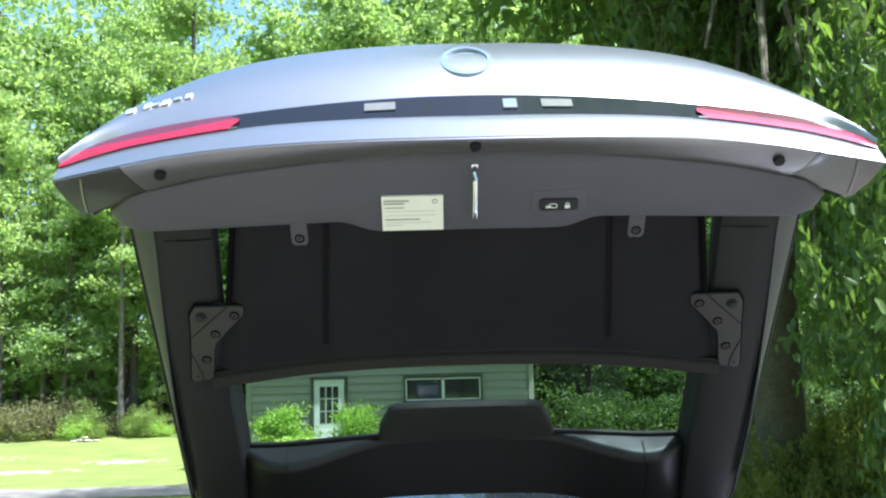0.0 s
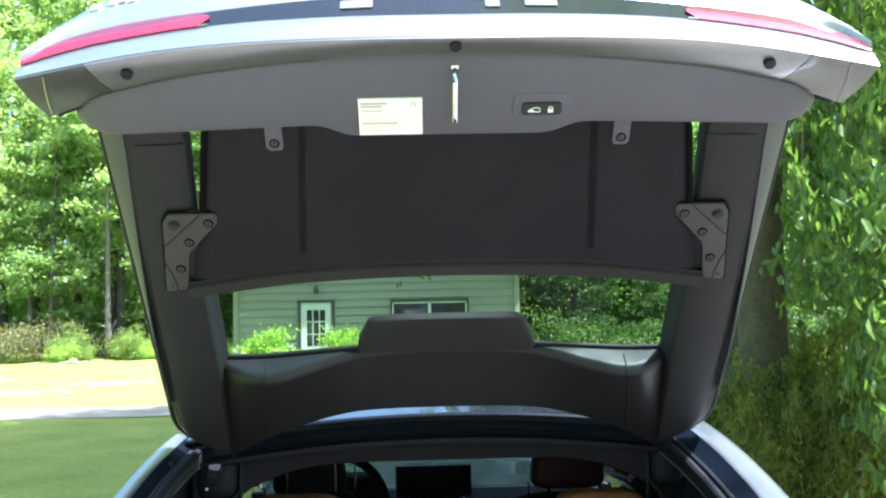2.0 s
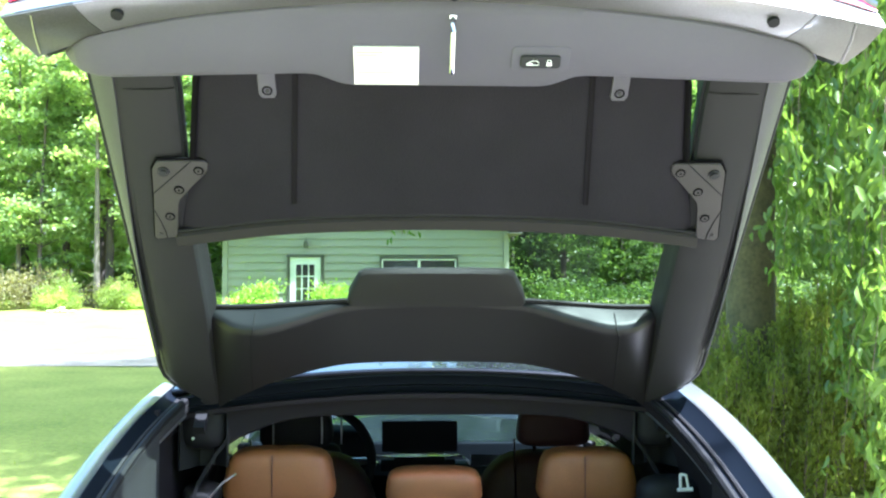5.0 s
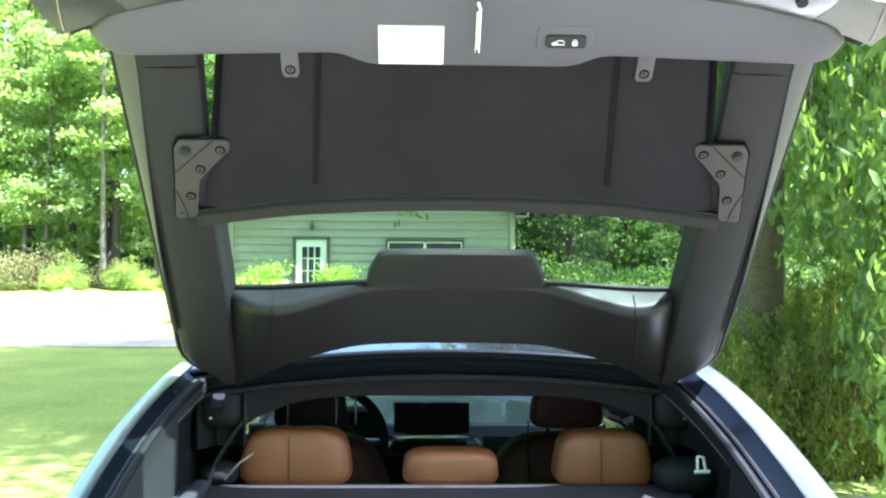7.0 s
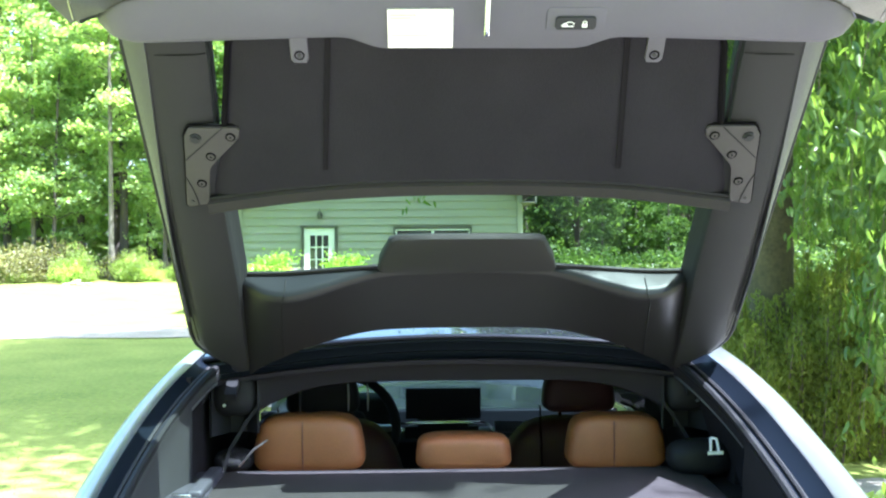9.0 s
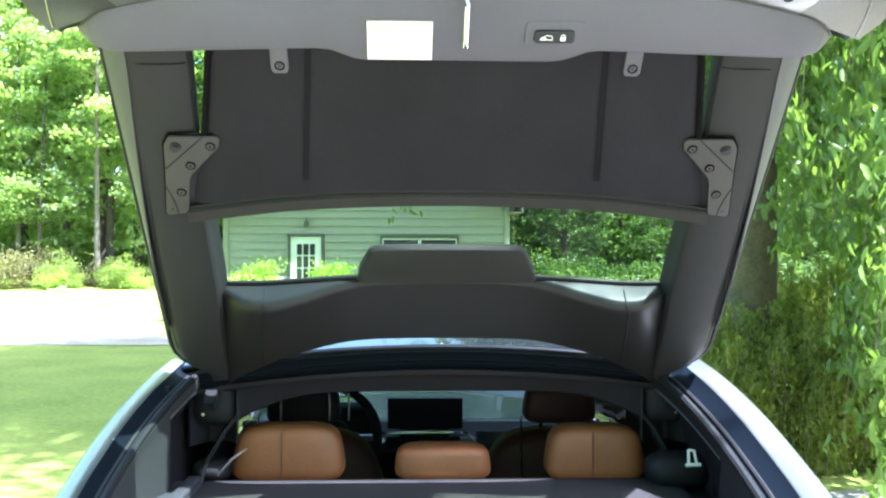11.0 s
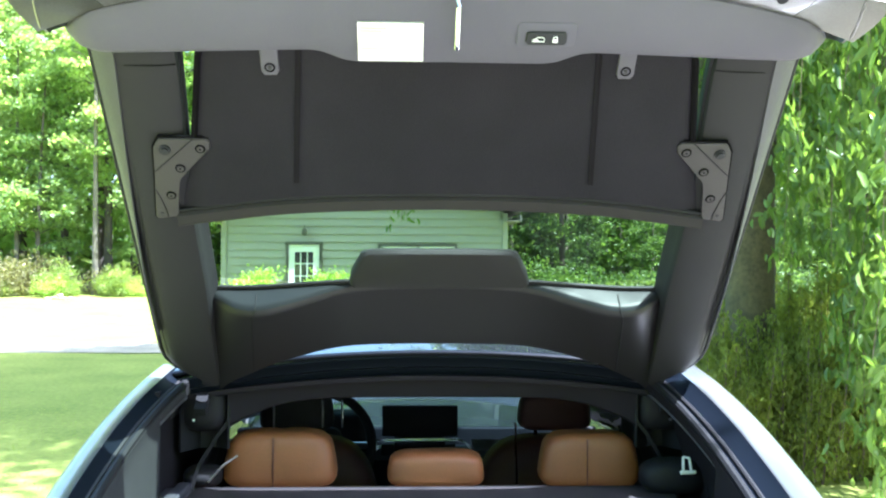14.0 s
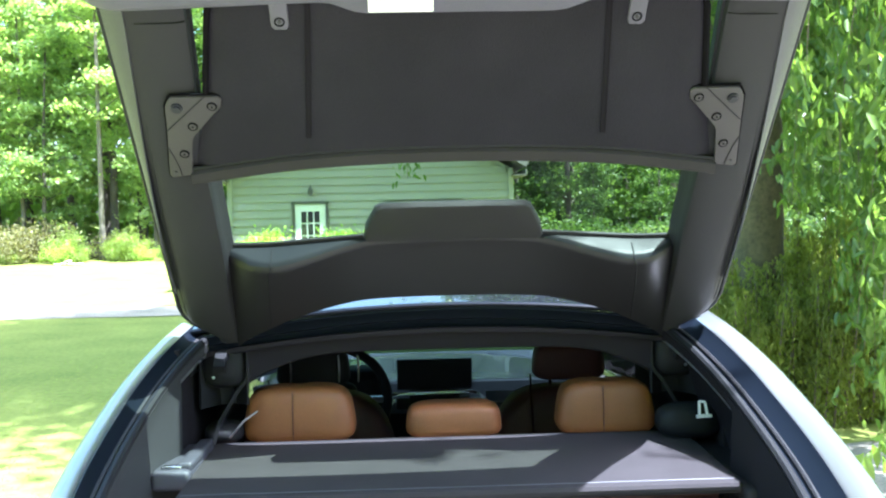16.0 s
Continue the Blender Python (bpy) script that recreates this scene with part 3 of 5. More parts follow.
    def half(s):
        turn = 0.022 * max(0.0, (s - 0.835) / 0.04) ** 2
        return 0.409 - turn + (0.027 * (0.83 - s) / 0.16 if s > 0.67 else 0.027 + 0.05 * (0.67 - s) / 0.16)
    rows = []
    us = spread(-1, 1, 41)
    for s in [0.545, 0.56, 0.60, 0.65, 0.70, 0.75, 0.80, 0.835, 0.845, 0.855, 0.865, 0.875, 0.88]:
        row = []
        for u in us:
            x = u * half(s)
            low = curve(x, edge_low)
            sa = low + (s - 0.545) / (0.88 - 0.545) * (0.88 - low)
            groove = -0.003 * math.exp(-((abs(x) - 0.255) / 0.006) ** 2)
            row.append(tg(x, sa, 0.020 + groove - 0.012 * max(0, abs(u) - 0.94) / 0.06))
        rows.append(row)
    part("load_cover", slab(rows, 0.008), CARPET, gate, "charcoal felt load cover under the gate")
    for side in (-1, 1):
        # a dark strip laid on the felt gives the shade inside each groove
        part("cover_groove", slab([[tg(side * (0.245 + 0.02 * (0.84 - s) / 0.26) + d, s, 0.0288 - 0.0022 * (1 - abs(d) / 0.005)) for d in (-0.005, -0.003, 0.003, 0.005)] for s in spread(0.58, 0.87, 8)], 0.0012), FELT_DARK, gate, "dark strip for the shade in a groove")
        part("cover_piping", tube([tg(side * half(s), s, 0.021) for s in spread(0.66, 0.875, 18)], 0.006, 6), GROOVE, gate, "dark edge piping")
    # stiff rail below the cover, over the window
    rows = []
    for f, o in ((0.0, 0.014), (0.0, 0.03), (0.25, 0.038), (0.8, 0.034), (1.0, 0.022), (1.0, 0.014)):
        row = []
        for x in spread(-0.487, 0.487, 33):
            lo = curve(x, [(0, 0.519), (0.27, 0.508), (0.44, 0.484), (0.49, 0.474)])
            hi = curve(x, [(0, 0.551), (0.27, 0.541), (0.487, 0.509)])
            row.append(tg(x, lo + (hi - lo) * f, o))
        rows.append(row)
    part("cover_rail", sheet(rows), RAIL, gate, "charcoal rail above the window")
    part("rail_seam", tube([tg(x, curve(x, [(0, 0.5525), (0.27, 0.5425), (0.486, 0.5105)]), 0.026) for x in spread(-0.485, 0.485, 25)], 0.0035, 6), RUBBER, gate)

    # ledge between window and hinge: a flat top, a rounded edge and a hollowed front
    def ledge_point(x, u):
        hi = curve(x, [(0, 0.270), (0.18, 0.266), (0.30, 0.255), (0.38, 0.248), (0.475, 0.248)])
        step = curve(x, [(0, -0.034), (0.17, -0.028), (0.24, -0.010), (0.30, 0.010), (0.36, 0.024), (0.41, 0.018), (0.45, -0.008), (0.475, -0.025)])
        lo = curve(x, [(0, 0.120), (0.195, 0.115), (0.29, 0.094), (0.36, 0.067), (0.44, 0.01), (0.475, -0.03)])
        r = 0.020
        front = hi - r
        if u < 0:
            return tg(x, hi, -0.045 + (step - r + 0.051) * (1 + u))
        if u <= 1:
            return tg(x, front + r * math.cos(u * math.pi / 2), step - r + r * math.sin(u * math.pi / 2) + 0.006)
        f = 2 - u
        return tg(x, lo + (front - lo) * f, step * (0.3 + 0.7 * f) + 0.018 * (1 - f) + 0.006 * f - 0.006 * (1 - f))
    across = spread(-0.475, 0.475, 49)
    steps = [-1, -0.5, -0.05, 0.12, 0.3, 0.48, 0.66, 0.83, 1.0, 1.12, 1.28, 1.46, 1.64, 1.82, 1.96, 2.0]
    rows = [[ledge_point(x, u) for x in across] for u in steps]
    rows.append([ledge_point(x, 2.0) - IN * 0.04 for x in across])
    part("window_ledge", sheet(rows[5:]), LEDGE, gate, "smooth dark lining below the window")
    part("ledge_top", sheet(rows[:6]), LEDGE_TOP, gate, "satin top of the ledge")
    for side in (-1, 1):
        part("ledge_seam", tube([ledge_point(side * (0.372 + 0.014 * max(0.0, u - 0.5)), u) + IN * 0.0010 for u in steps[1:-1]], 0.0016, 5), RUBBER, gate)
    part("window_border", tube([tg(x, curve(x, [(0, 0.270), (0.18, 0.266), (0.30, 0.255), (0.38, 0.248), (0.475, 0.248)]) + 0.003, -0.036) for x in spread(-0.46, 0.46, 25)], 0.005, 6), RUBBER, gate, "black border of the window")
    # brake lamp housing on the ledge
    out = [(-0.181, 0.304), (-0.174, 0.296), (0.174, 0.296), (0.181, 0.304), (0.177, 0.325), (0.156, 0.384), (0.143, 0.393), (0.07, 0.396), (-0.07, 0.396), (-0.143, 0.393), (-0.156, 0.384), (-0.177, 0.325)]
    bm = bmesh.new()
    rings = []
    for o, k, m in ((-0.044, 0.62, 0.97), (-0.02, 0.86, 1.0), (0.002, 0.985, 1.0), (0.010, 0.965, 0.985), (0.012, 0.92, 0.965)):
        ring = []
        for x, s in out:
            # the face leans back to the glass, and its foot goes down behind the ledge
            lean = (s - 0.296) / 0.1 * k
            foot = 0.026 if s < 0.31 and o < 0 else 0.0
            ring.append(bm.verts.new(tg(x * m, 0.296 + (s - 0.296) * k - 0.0235 * lean - foot + (0.002 if o > 0.011 else 0), max(o - 0.0245 * lean, -0.037 + 0.001 * len(rings)))))
        rings.append(ring)
    for ra, rb in zip(rings, rings[1:]):
        for i in range(len(out)):
            bm.faces.new((ra[i], ra[(i + 1) % len(out)], rb[(i + 1) % len(out)], rb[i]))
    bm.faces.new(rings[-1])
    bmesh.ops.recalc_face_normals(bm, faces=bm.faces)
    part("brake_lamp_housing", bm, TRIM_DARK, gate, "grey brake lamp housing")
    part("housing_seam", tube([tg(x, 0.296, 0.004) for x in spread(-0.175, 0.175, 9)], 0.003, 5), RUBBER, gate)
    # clips that hold the cover
    for side in (-1, 1):
        clip = [(0.277, 0.90), (0.277, 0.815), (0.281, 0.808), (0.301, 0.808), (0.306, 0.815), (0.306, 0.90)]
        c = cpart("cover_clip", prism([(side * x, s) for x, s in clip], tg, 0.020, 0.032, 0.002), TRIM, None, "grey plastic cover clip")
        ring = [tg(side * 0.2915 + 0.0075 * math.cos(k * math.pi / 8), 0.823 + 0.0075 * math.sin(k * math.pi / 8), 0.0322) for k in range(17)]
        part("screw_ring", tube(ring, 0.0015, 5, False), GROOVE, c)
        part("screw", disc(tg(side * 0.2915, 0.823, 0.031), IN, 0.0040, 0.0028), SCREW, c)
    # brackets
    for side in (-1, 1):
        shape = [(0.500, 0.668), (0.494, 0.675), (0.414, 0.675), (0.408, 0.669), (0.411, 0.652), (0.470, 0.590), (0.474, 0.580), (0.484, 0.500), (0.522, 0.494), (0.526, 0.500), (0.512, 0.605), (0.507, 0.655)]
        b = cpart("cover_bracket", prism([(side * x, s) for x, s in shape], tg, 0.024, 0.030, 0.002), BRACKET, None, "grey angled plastic bracket with three screws")
        # a slightly larger dark plate draws the shadow gap round the bracket
        rim = [(x + math.copysign(0.0028, x - 0.470), s + math.copysign(0.0028, s - 0.585)) for x, s in shape]
        part("bracket_shadow", prism([(side * x, s) for x, s in rim], tg, 0.0215, 0.0262), GROOVE, b, "dark plate for the shadow gap round the bracket")
        part("bracket_groove", tube([tg(side * x, s, 0.0302) for x, s in ((0.518, 0.566), (0.510, 0.540), (0.505, 0.515), (0.504, 0.499))], 0.0012, 5), RUBBER, b)
        for x, s, r in ((0.426, 0.655, 0.0068), (0.466, 0.612, 0.0068), (0.491, 0.550, 0.0068)):
            ring = [tg(side * x + r * 1.12 * math.cos(k * math.pi / 8), s + r * 1.12 * math.sin(k * math.pi / 8), 0.0303) for k in range(17)]
            part("screw_ring", tube(ring, 0.0016, 5, False), GROOVE, b)
            part("screw_head", joined(disc(tg(side * x, s, 0.0298), IN, r * 0.95, 0.0022)), BRACKET, b)
            part("screw_slot", disc(tg(side * x, s, 0.0318), IN, r * 0.30, 0.0008), GROOVE, b)
        part("pivot_stud", joined(disc(tg(side * 0.487, 0.653, 0.0295), IN, 0.0105, 0.004), disc(tg(side * 0.487, 0.653, 0.033), IN, 0.007, 0.004)), BLACK, b, "dark pivot stud")
        part("bracket_groove", tube([tg(side * x, s, 0.0302) for x, s in ((0.437, 0.675), (0.511, 0.604))], 0.0014, 5), RUBBER, b)
        part("pin", disc(tg(side * 0.514, 0.507, 0.0295), IN, 0.0035, 0.002), SCREW, b)
    return gate


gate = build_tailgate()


def build_body():
    # roof: rear edge below the hinge, crowned across and rising slightly ahead
    def roof_z(x, y):
        rise = 0.094 * math.sin(min(1, (y - 2.32) / 0.56) * math.pi / 2) - 0.10 * max(0, (y - 3.4)) ** 2
        return 1.508 + rise - 0.12 * (x / 0.6) ** 2 * 0.42
    rows = [[(x, y, roof_z(x, y)) for x in spread(-0.58, 0.58, 25)] for y in spread(2.33, 4.05, 18)]
    roof = cpart("roof", slab(rows, 0.008), ROOF_GLASS, None, "black glass roof panel reflecting sky and trees")
    # an added dark strip replaces the rear edge's bright reflection with a dark one
    part("roof_edge_darkening", tube([(x, 2.327, roof_z(x, 2.33) - 0.004) for x in spread(-0.58, 0.58, 25)], 0.0062, 8), GUTTER, roof, "dark strip added to hide bright reflections on the edge")
    part("roof_aerial_seam", tube([(0, 2.331, 1.512), (0, 2.36, 1.514)], 0.003, 6), CHROME, roof)
    # gutter under the roof's rear edge
    rows = []
    for dy, dz in ((0.03, -0.004), (-0.014, -0.004), (-0.015, -0.010), (-0.008, -0.020), (-0.004, -0.031), (0.006, -0.034), (0.010, -0.046), (0.016, -0.050), (0.020, -0.062)):
        rows.append([(x, 2.34 + dy, 1.506 - 0.06 * (x / 0.6) ** 2 + dz) for x in spread(-0.58, 0.58, 25)])
    cpart("roof_gutter", slab(rows, 0.004), GUTTER, None, "stepped gloss black gutter under the roof edge")
    cpart("header_seal", tube([(x, 2.360, curve(x, [(0, 1.4505), (0.2, 1.4485), (0.35, 1.4415), (0.47, 1.434)])) for x in spread(-0.466, 0.466, 25)], 0.0042, 8), RUBBER, None, "black rubber opening seal")
    # lining over the opening
    rows = []
    for f, y in ((0.0, 2.40), (0.0, 2.366), (0.05, 2.362), (0.5, 2.366), (0.95, 2.374), (1.0, 2.380), (1.02, 2.44)):
        row = []
        for x in spread(-0.464, 0.464, 41):
            hi = curve(x, [(0, 1.447), (0.2, 1.445), (0.35, 1.438), (0.464, 1.431)])
            lo = curve(x, [(0, 1.400), (0.2, 1.399), (0.29, 1.394), (0.36, 1.381), (0.41, 1.362), (0.44, 1.349), (0.464, 1.334)])
            row.append((x, y, hi + (lo - hi) * f))
        rows.append(row)
    for side in (-1, 1):
        cpart("header_end", tube([(side * 0.465, 2.368, z) for z in (1.431, 1.40, 1.36, 1.334)], 0.0035, 6), FRAME, None, "rounded end of the opening lining")
        # recess in which the hinge moves
        cpart("hinge_recess", slab([[(side * x, y, z) for x, y in ((0.468, 2.40), (0.50, 2.43), (0.54, 2.42), (0.575, 2.36))] for z in (1.46, 1.40, 1.34, 1.28)], 0.006), RUBBER, None, "black recess around the hinge")
        bulge = cpart("hinge_bulge", cushion(side * 0.522, 2.405, 1.378, 0.104, 0.10, 0.112, 3.2), RUBBER, None, "rounded dark cover round the hinge")
        part("bolt", disc((side * 0.54, 2.354, 1.352), (0, -1, 0.2), 0.0035, 0.004), SILVER_TRIM, bulge)
    cpart("header_lining", sheet(rows), HEADER, None, "brown-grey lining over the load opening")
    rows = [[(x, y, 1.452 + 0.05 * math.sin(min(1, (y - 2.33) / 0.9) * math.pi / 2) - 0.10 * max(0, y - 3.4) ** 2 - 0.05 * (x / 0.6) ** 2) for x in spread(-0.58, 0.58, 13)] for y in spread(2.34, 3.95, 10)]
    cpart("headliner", slab(rows, 0.01), BLACK_TRIM, None, "dark cloth headliner")

    # flanks: gutter, painted shoulder and side down to the sill
    marks = [1.40, 1.5, 1.6, 1.7, 1.8, 1.9, 2.0, 2.1, 2.2, 2.28, 2.36]
    ys = spread(1.40, 2.36, 33)
    cx = {y: curve(y, list(zip(marks, [0.585, 0.625, 0.652, 0.667, 0.676, 0.678, 0.674, 0.662, 0.640, 0.615, 0.600]))) for y in ys}
    cz = {y: curve(y, list(zip(marks, [1.17, 1.205, 1.235, 1.258, 1.283, 1.312, 1.345, 1.385, 1.428, 1.462, 1.482]))) for y in ys}
    for side, slim, out in ((-1, 0.60, 0.016), (1, 1.0, 0.0)):
        prof = [(-0.112, -0.075), (-0.108, -0.040), (-0.098, -0.046), (-0.084, -0.036), (-0.064, -0.026), (-0.052, -0.013)]
        # the shoulder rolls over evenly from nearly level to steep
        lean, dx, dz = 24.0, -0.052, -0.013
        for k in range(13):
            dx, dz = dx + 0.0056 * math.cos(radians(lean)), dz + 0.0056 * math.sin(radians(lean))
            prof.append((dx, dz))
            lean -= 4.0 if k < 6 else 9.0
        prof += [(0.045, -0.085), (0.088, -0.16), (0.15, -0.26)]
        rows = []
        for y in ys:
            row = [(side * (cx[y] + out + dx * (slim if dx < 0 else 1)), y, cz[y] + dz) for dx, dz in prof]
            row += [(side * 0.90, y, 0.90), (side * 0.935, y, 0.72), (side * 0.92, y, 0.40), (side * 0.88, y, 0.26)]
            rows.append(row)
        quarter = cpart("quarter_panel", slab(rows, 0.004), PAINT, None, "silver metallic rear quarter panel")
        part("opening_seal", tube([(side * (cx[y] + out - 0.112 * slim), y, cz[y] - 0.036) for y in ys], 0.009, 8), RUBBER, quarter, "dark grey opening seal")
        part("gutter_strip", slab([[(side * (cx[y] + out + dx * slim), y, cz[y] + dz) for y in ys] for dx, dz in ((-0.1085, -0.0365), (-0.098, -0.042), (-0.084, -0.032), (-0.066, -0.0225), (-0.054, -0.0105))], 0.003), GUTTER, quarter, "satin black gutter strip")
        part("gutter_ridge", tube([(side * (cx[y] + out - 0.090 * slim), y, cz[y] - 0.034) for y in ys], 0.005, 6), FRAME, quarter)
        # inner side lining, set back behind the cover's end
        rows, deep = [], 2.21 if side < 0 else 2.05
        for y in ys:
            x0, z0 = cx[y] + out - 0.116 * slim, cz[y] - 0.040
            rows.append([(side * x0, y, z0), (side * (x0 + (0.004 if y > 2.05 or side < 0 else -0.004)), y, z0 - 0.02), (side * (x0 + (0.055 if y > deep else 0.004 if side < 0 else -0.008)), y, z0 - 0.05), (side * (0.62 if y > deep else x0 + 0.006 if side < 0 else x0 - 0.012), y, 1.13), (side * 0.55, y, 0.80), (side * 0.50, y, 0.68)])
        # same plastic on both sides; the right is coloured darker for the shade there
        cpart("load_side_lining", slab(rows, 0.006), SIDE_TRIM if side < 0 else BLACK_TRIM, None, "grey plastic load bay lining" if side < 0 else "plastic load bay lining coloured black for its shade")
        # inner pillar lining beside the opening
        rows = []
        for y in spread(2.37, 2.62, 6):
            k = (y - 2.27) / 0.35
            rows.append([(side * (0.455 + 0.03 * k), y, 1.335 + 0.07 * k), (side * (0.49 + 0.02 * k), y, 1.30 + 0.05 * k), (side * 0.535, y, 1.25), (side * 0.56, y, 1.17), (side * 0.565, y, 1.08)])
        cpart("pillar_lining", slab(rows, 0.008), RUBBER, None, "dark pillar lining")
        cpart("hinge_arm", slab([[(side * x, y, z) for x in (0.505, 0.53)] for y, z in ((2.30, 1.385), (2.34, 1.415), (2.41, 1.43))], 0.02), RUBBER, None, "black hinge arm")
        cpart("quarter_lining", slab([[(side * 0.60, y, z) for z in spread(1.0, 1.43, 4)] for y in spread(2.24, 3.10, 4)], 0.01), BLACK_TRIM, None, "black quarter lining")
        # doors and front wing
        rows = []
        for y in [2.36, 2.6, 3.0, 3.6, 4.2, 4.7, 5.2, 5.7, 6.1, 6.4]:
            k = max(0, (y - 5.4))
            belt = 1.02 if y < 4.6 else 1.02 - 0.09 * (y - 4.6)
            inn = 0.09 * k
            rows.append([(side * (0.80 - inn), y, belt), (side * (0.87 - inn), y, belt - 0.05), (side * (0.93 - inn * 1.3), y, 0.74), (side * (0.935 - inn * 1.4), y, 0.50), (side * (0.90 - inn * 1.4), y, 0.24)])
        flank = cpart("body_side", slab(rows, 0.01), PAINT, None, "dark glossy body side")
        for y in (3.35, 4.35):
            part("door_handle", block(side * 0.945 - 0.012, side * 0.945 + 0.012, y - 0.52, y - 0.30, 0.84, 0.87, 0.008), PAINT, flank)
        # side windows, pillars
        for y0, y1 in ((2.62, 3.42), (3.50, 4.42)):
            def wz(y):
                return min(1.44, 1.44 - 0.9 * max(0, y - 4.02))
            rows = [[(side * (0.80 - 0.22 * f), y, 1.02 + (wz(y) - 1.02) * f) for f in spread(0, 1, 5)] for y in spread(y0, y1, 7)]
            cpart("side_window", sheet(rows), DARK_GLASS, None, "dark tinted side window")
        for y0, y1 in ((2.34, 2.62), (3.42, 3.50)):
            rows = [[(side * (0.80 - 0.22 * f), y, 1.02 + 0.42 * f) for f in spread(0, 1, 5)] for y in (y0, y1)]
            cpart("window_pillar", slab(rows, 0.03), BLACK, None, "black window pillar")
        cpart("windscreen_pillar", tube([(side * 0.78, 4.72, 1.0), (side * 0.70, 4.45, 1.18), (side * 0.60, 4.05, 1.41)], 0.035, 8), PAINT, None, "dark windscreen pillar")
        cpart("roof_rail", tube([(side * 0.585, y, z) for y, z in ((2.55, 1.462), (2.8, 1.49), (3.4, 1.505), (4.05, 1.44))], 0.022, 8), BLACK, None, "black roof rail")
        for y in (2.46, 5.53):
            wheel = cpart("wheel", disc((side * 0.72, y, 0.345), (side, 0, 0), 0.25, 0.20, 28), SILVER_TRIM, None, "silver alloy wheel")
            ring = []
            for k in range(33):
                a = 2 * math.pi * k / 32
                ring.append([(side * (0.70 + dx), y + r * math.cos(a), 0.345 + r * math.sin(a)) for dx, r in ((0.0, 0.24), (0.0, 0.33), (0.03, 0.345), (0.20, 0.345), (0.23, 0.33), (0.23, 0.24))])
            part("tyre", sheet(ring), TYRE, wheel, "black tyre")
        cpart("door_lining", slab([[(side * 0.74, y, z) for z in (0.4, 0.7, 1.0)] for y in (2.62, 3.5, 4.4)], 0.03), CARPET, None, "dark door lining")
        mirror = cpart("door_mirror", block(side * 0.98 - 0.11, side * 0.98 + 0.11, 4.30, 4.42, 0.98, 1.12, 0.04), PAINT, None, "dark door mirror")
    # bonnet, windscreen, nose, rear bumper
    rows = [[(x * (1 - 0.10 * max(0, (y - 5.4))), y, 0.965 - 0.045 * (y - 4.65) - 0.04 * max(0, y - 5.6) ** 2 - 0.045 * (x / 0.8) ** 2) for x in spread(-0.82, 0.82, 21)] for y in spread(4.62, 6.4, 16)]
    cpart("bonnet", slab(rows, 0.015), PAINT, None, "dark glossy bonnet reflecting the sky")
    rows = [[(x * (1 - 0.24 * f), 4.79 - 0.75 * f - 0.10 * (x / 0.78) ** 2 * (1 - 0.4 * f), 0.93 + 0.52 * f) for x in spread(-0.78, 0.78, 15)] for f in spread(0, 1, 7)]
    cpart("bulkhead", block(-0.80, 0.80, 4.56, 4.60, 0.45, 0.975, 0.01), BLACK, None, "black bulkhead below the windscreen")
    cpart("windscreen", sheet(rows), CLEAR_GLASS, None, "clear windscreen")
    rows = [[(x, 6.4 + 0.05 * (1 - (x / 0.8) ** 2) - 0.02 * k, 0.86 - 0.16 * k) for x in spread(-0.74, 0.74, 11)] for k in range(5)]
    cpart("front_bumper", slab(rows, 0.03), PAINT, None, "dark front bumper")
    rows = []
    for z, dy in ((0.80, 0.20), (0.815, 0.02), (0.79, -0.02), (0.70, -0.05), (0.55, -0.05), (0.40, 0.0), (0.26, 0.08)):
        rows.append([(x, 1.40 + dy + 0.16 * (abs(x) / 0.92) ** 3, z) for x in spread(-0.92, 0.92, 21)])
    cpart("rear_bumper", slab(rows, 0.01), PAINT, None, "dark rear bumper")
    for side in (-1, 1):
        rows = [[(side * (0.62 + 0.28 * f), 1.395 + 0.06 * f * f, z) for f in spread(0, 1, 6)] for z in (0.80, 0.90, 1.0, 1.12)]
        cpart("rear_corner", slab(rows, 0.01), PAINT, None, "dark rear body corner")
    # load bay
    cpart("load_floor", block(-0.53, 0.53, 1.45, 2.36, 0.64, 0.68, 0.01), CARPET, None, "charcoal carpet load floor")
    cpart("underbody", block(-0.86, 0.86, 1.6, 6.2, 0.20, 0.30, 0.02), BLACK, None, "black underbody")
    cpart("rear_seat_back", slab([[(x, 2.36 + 0.10 * (1 - f), 0.66 + 0.50 * f) for x in spread(-0.62, 0.62, 7)] for f in spread(0, 1, 5)], 0.10), BROWN, None, "dark brown rear seat back")


build_body()


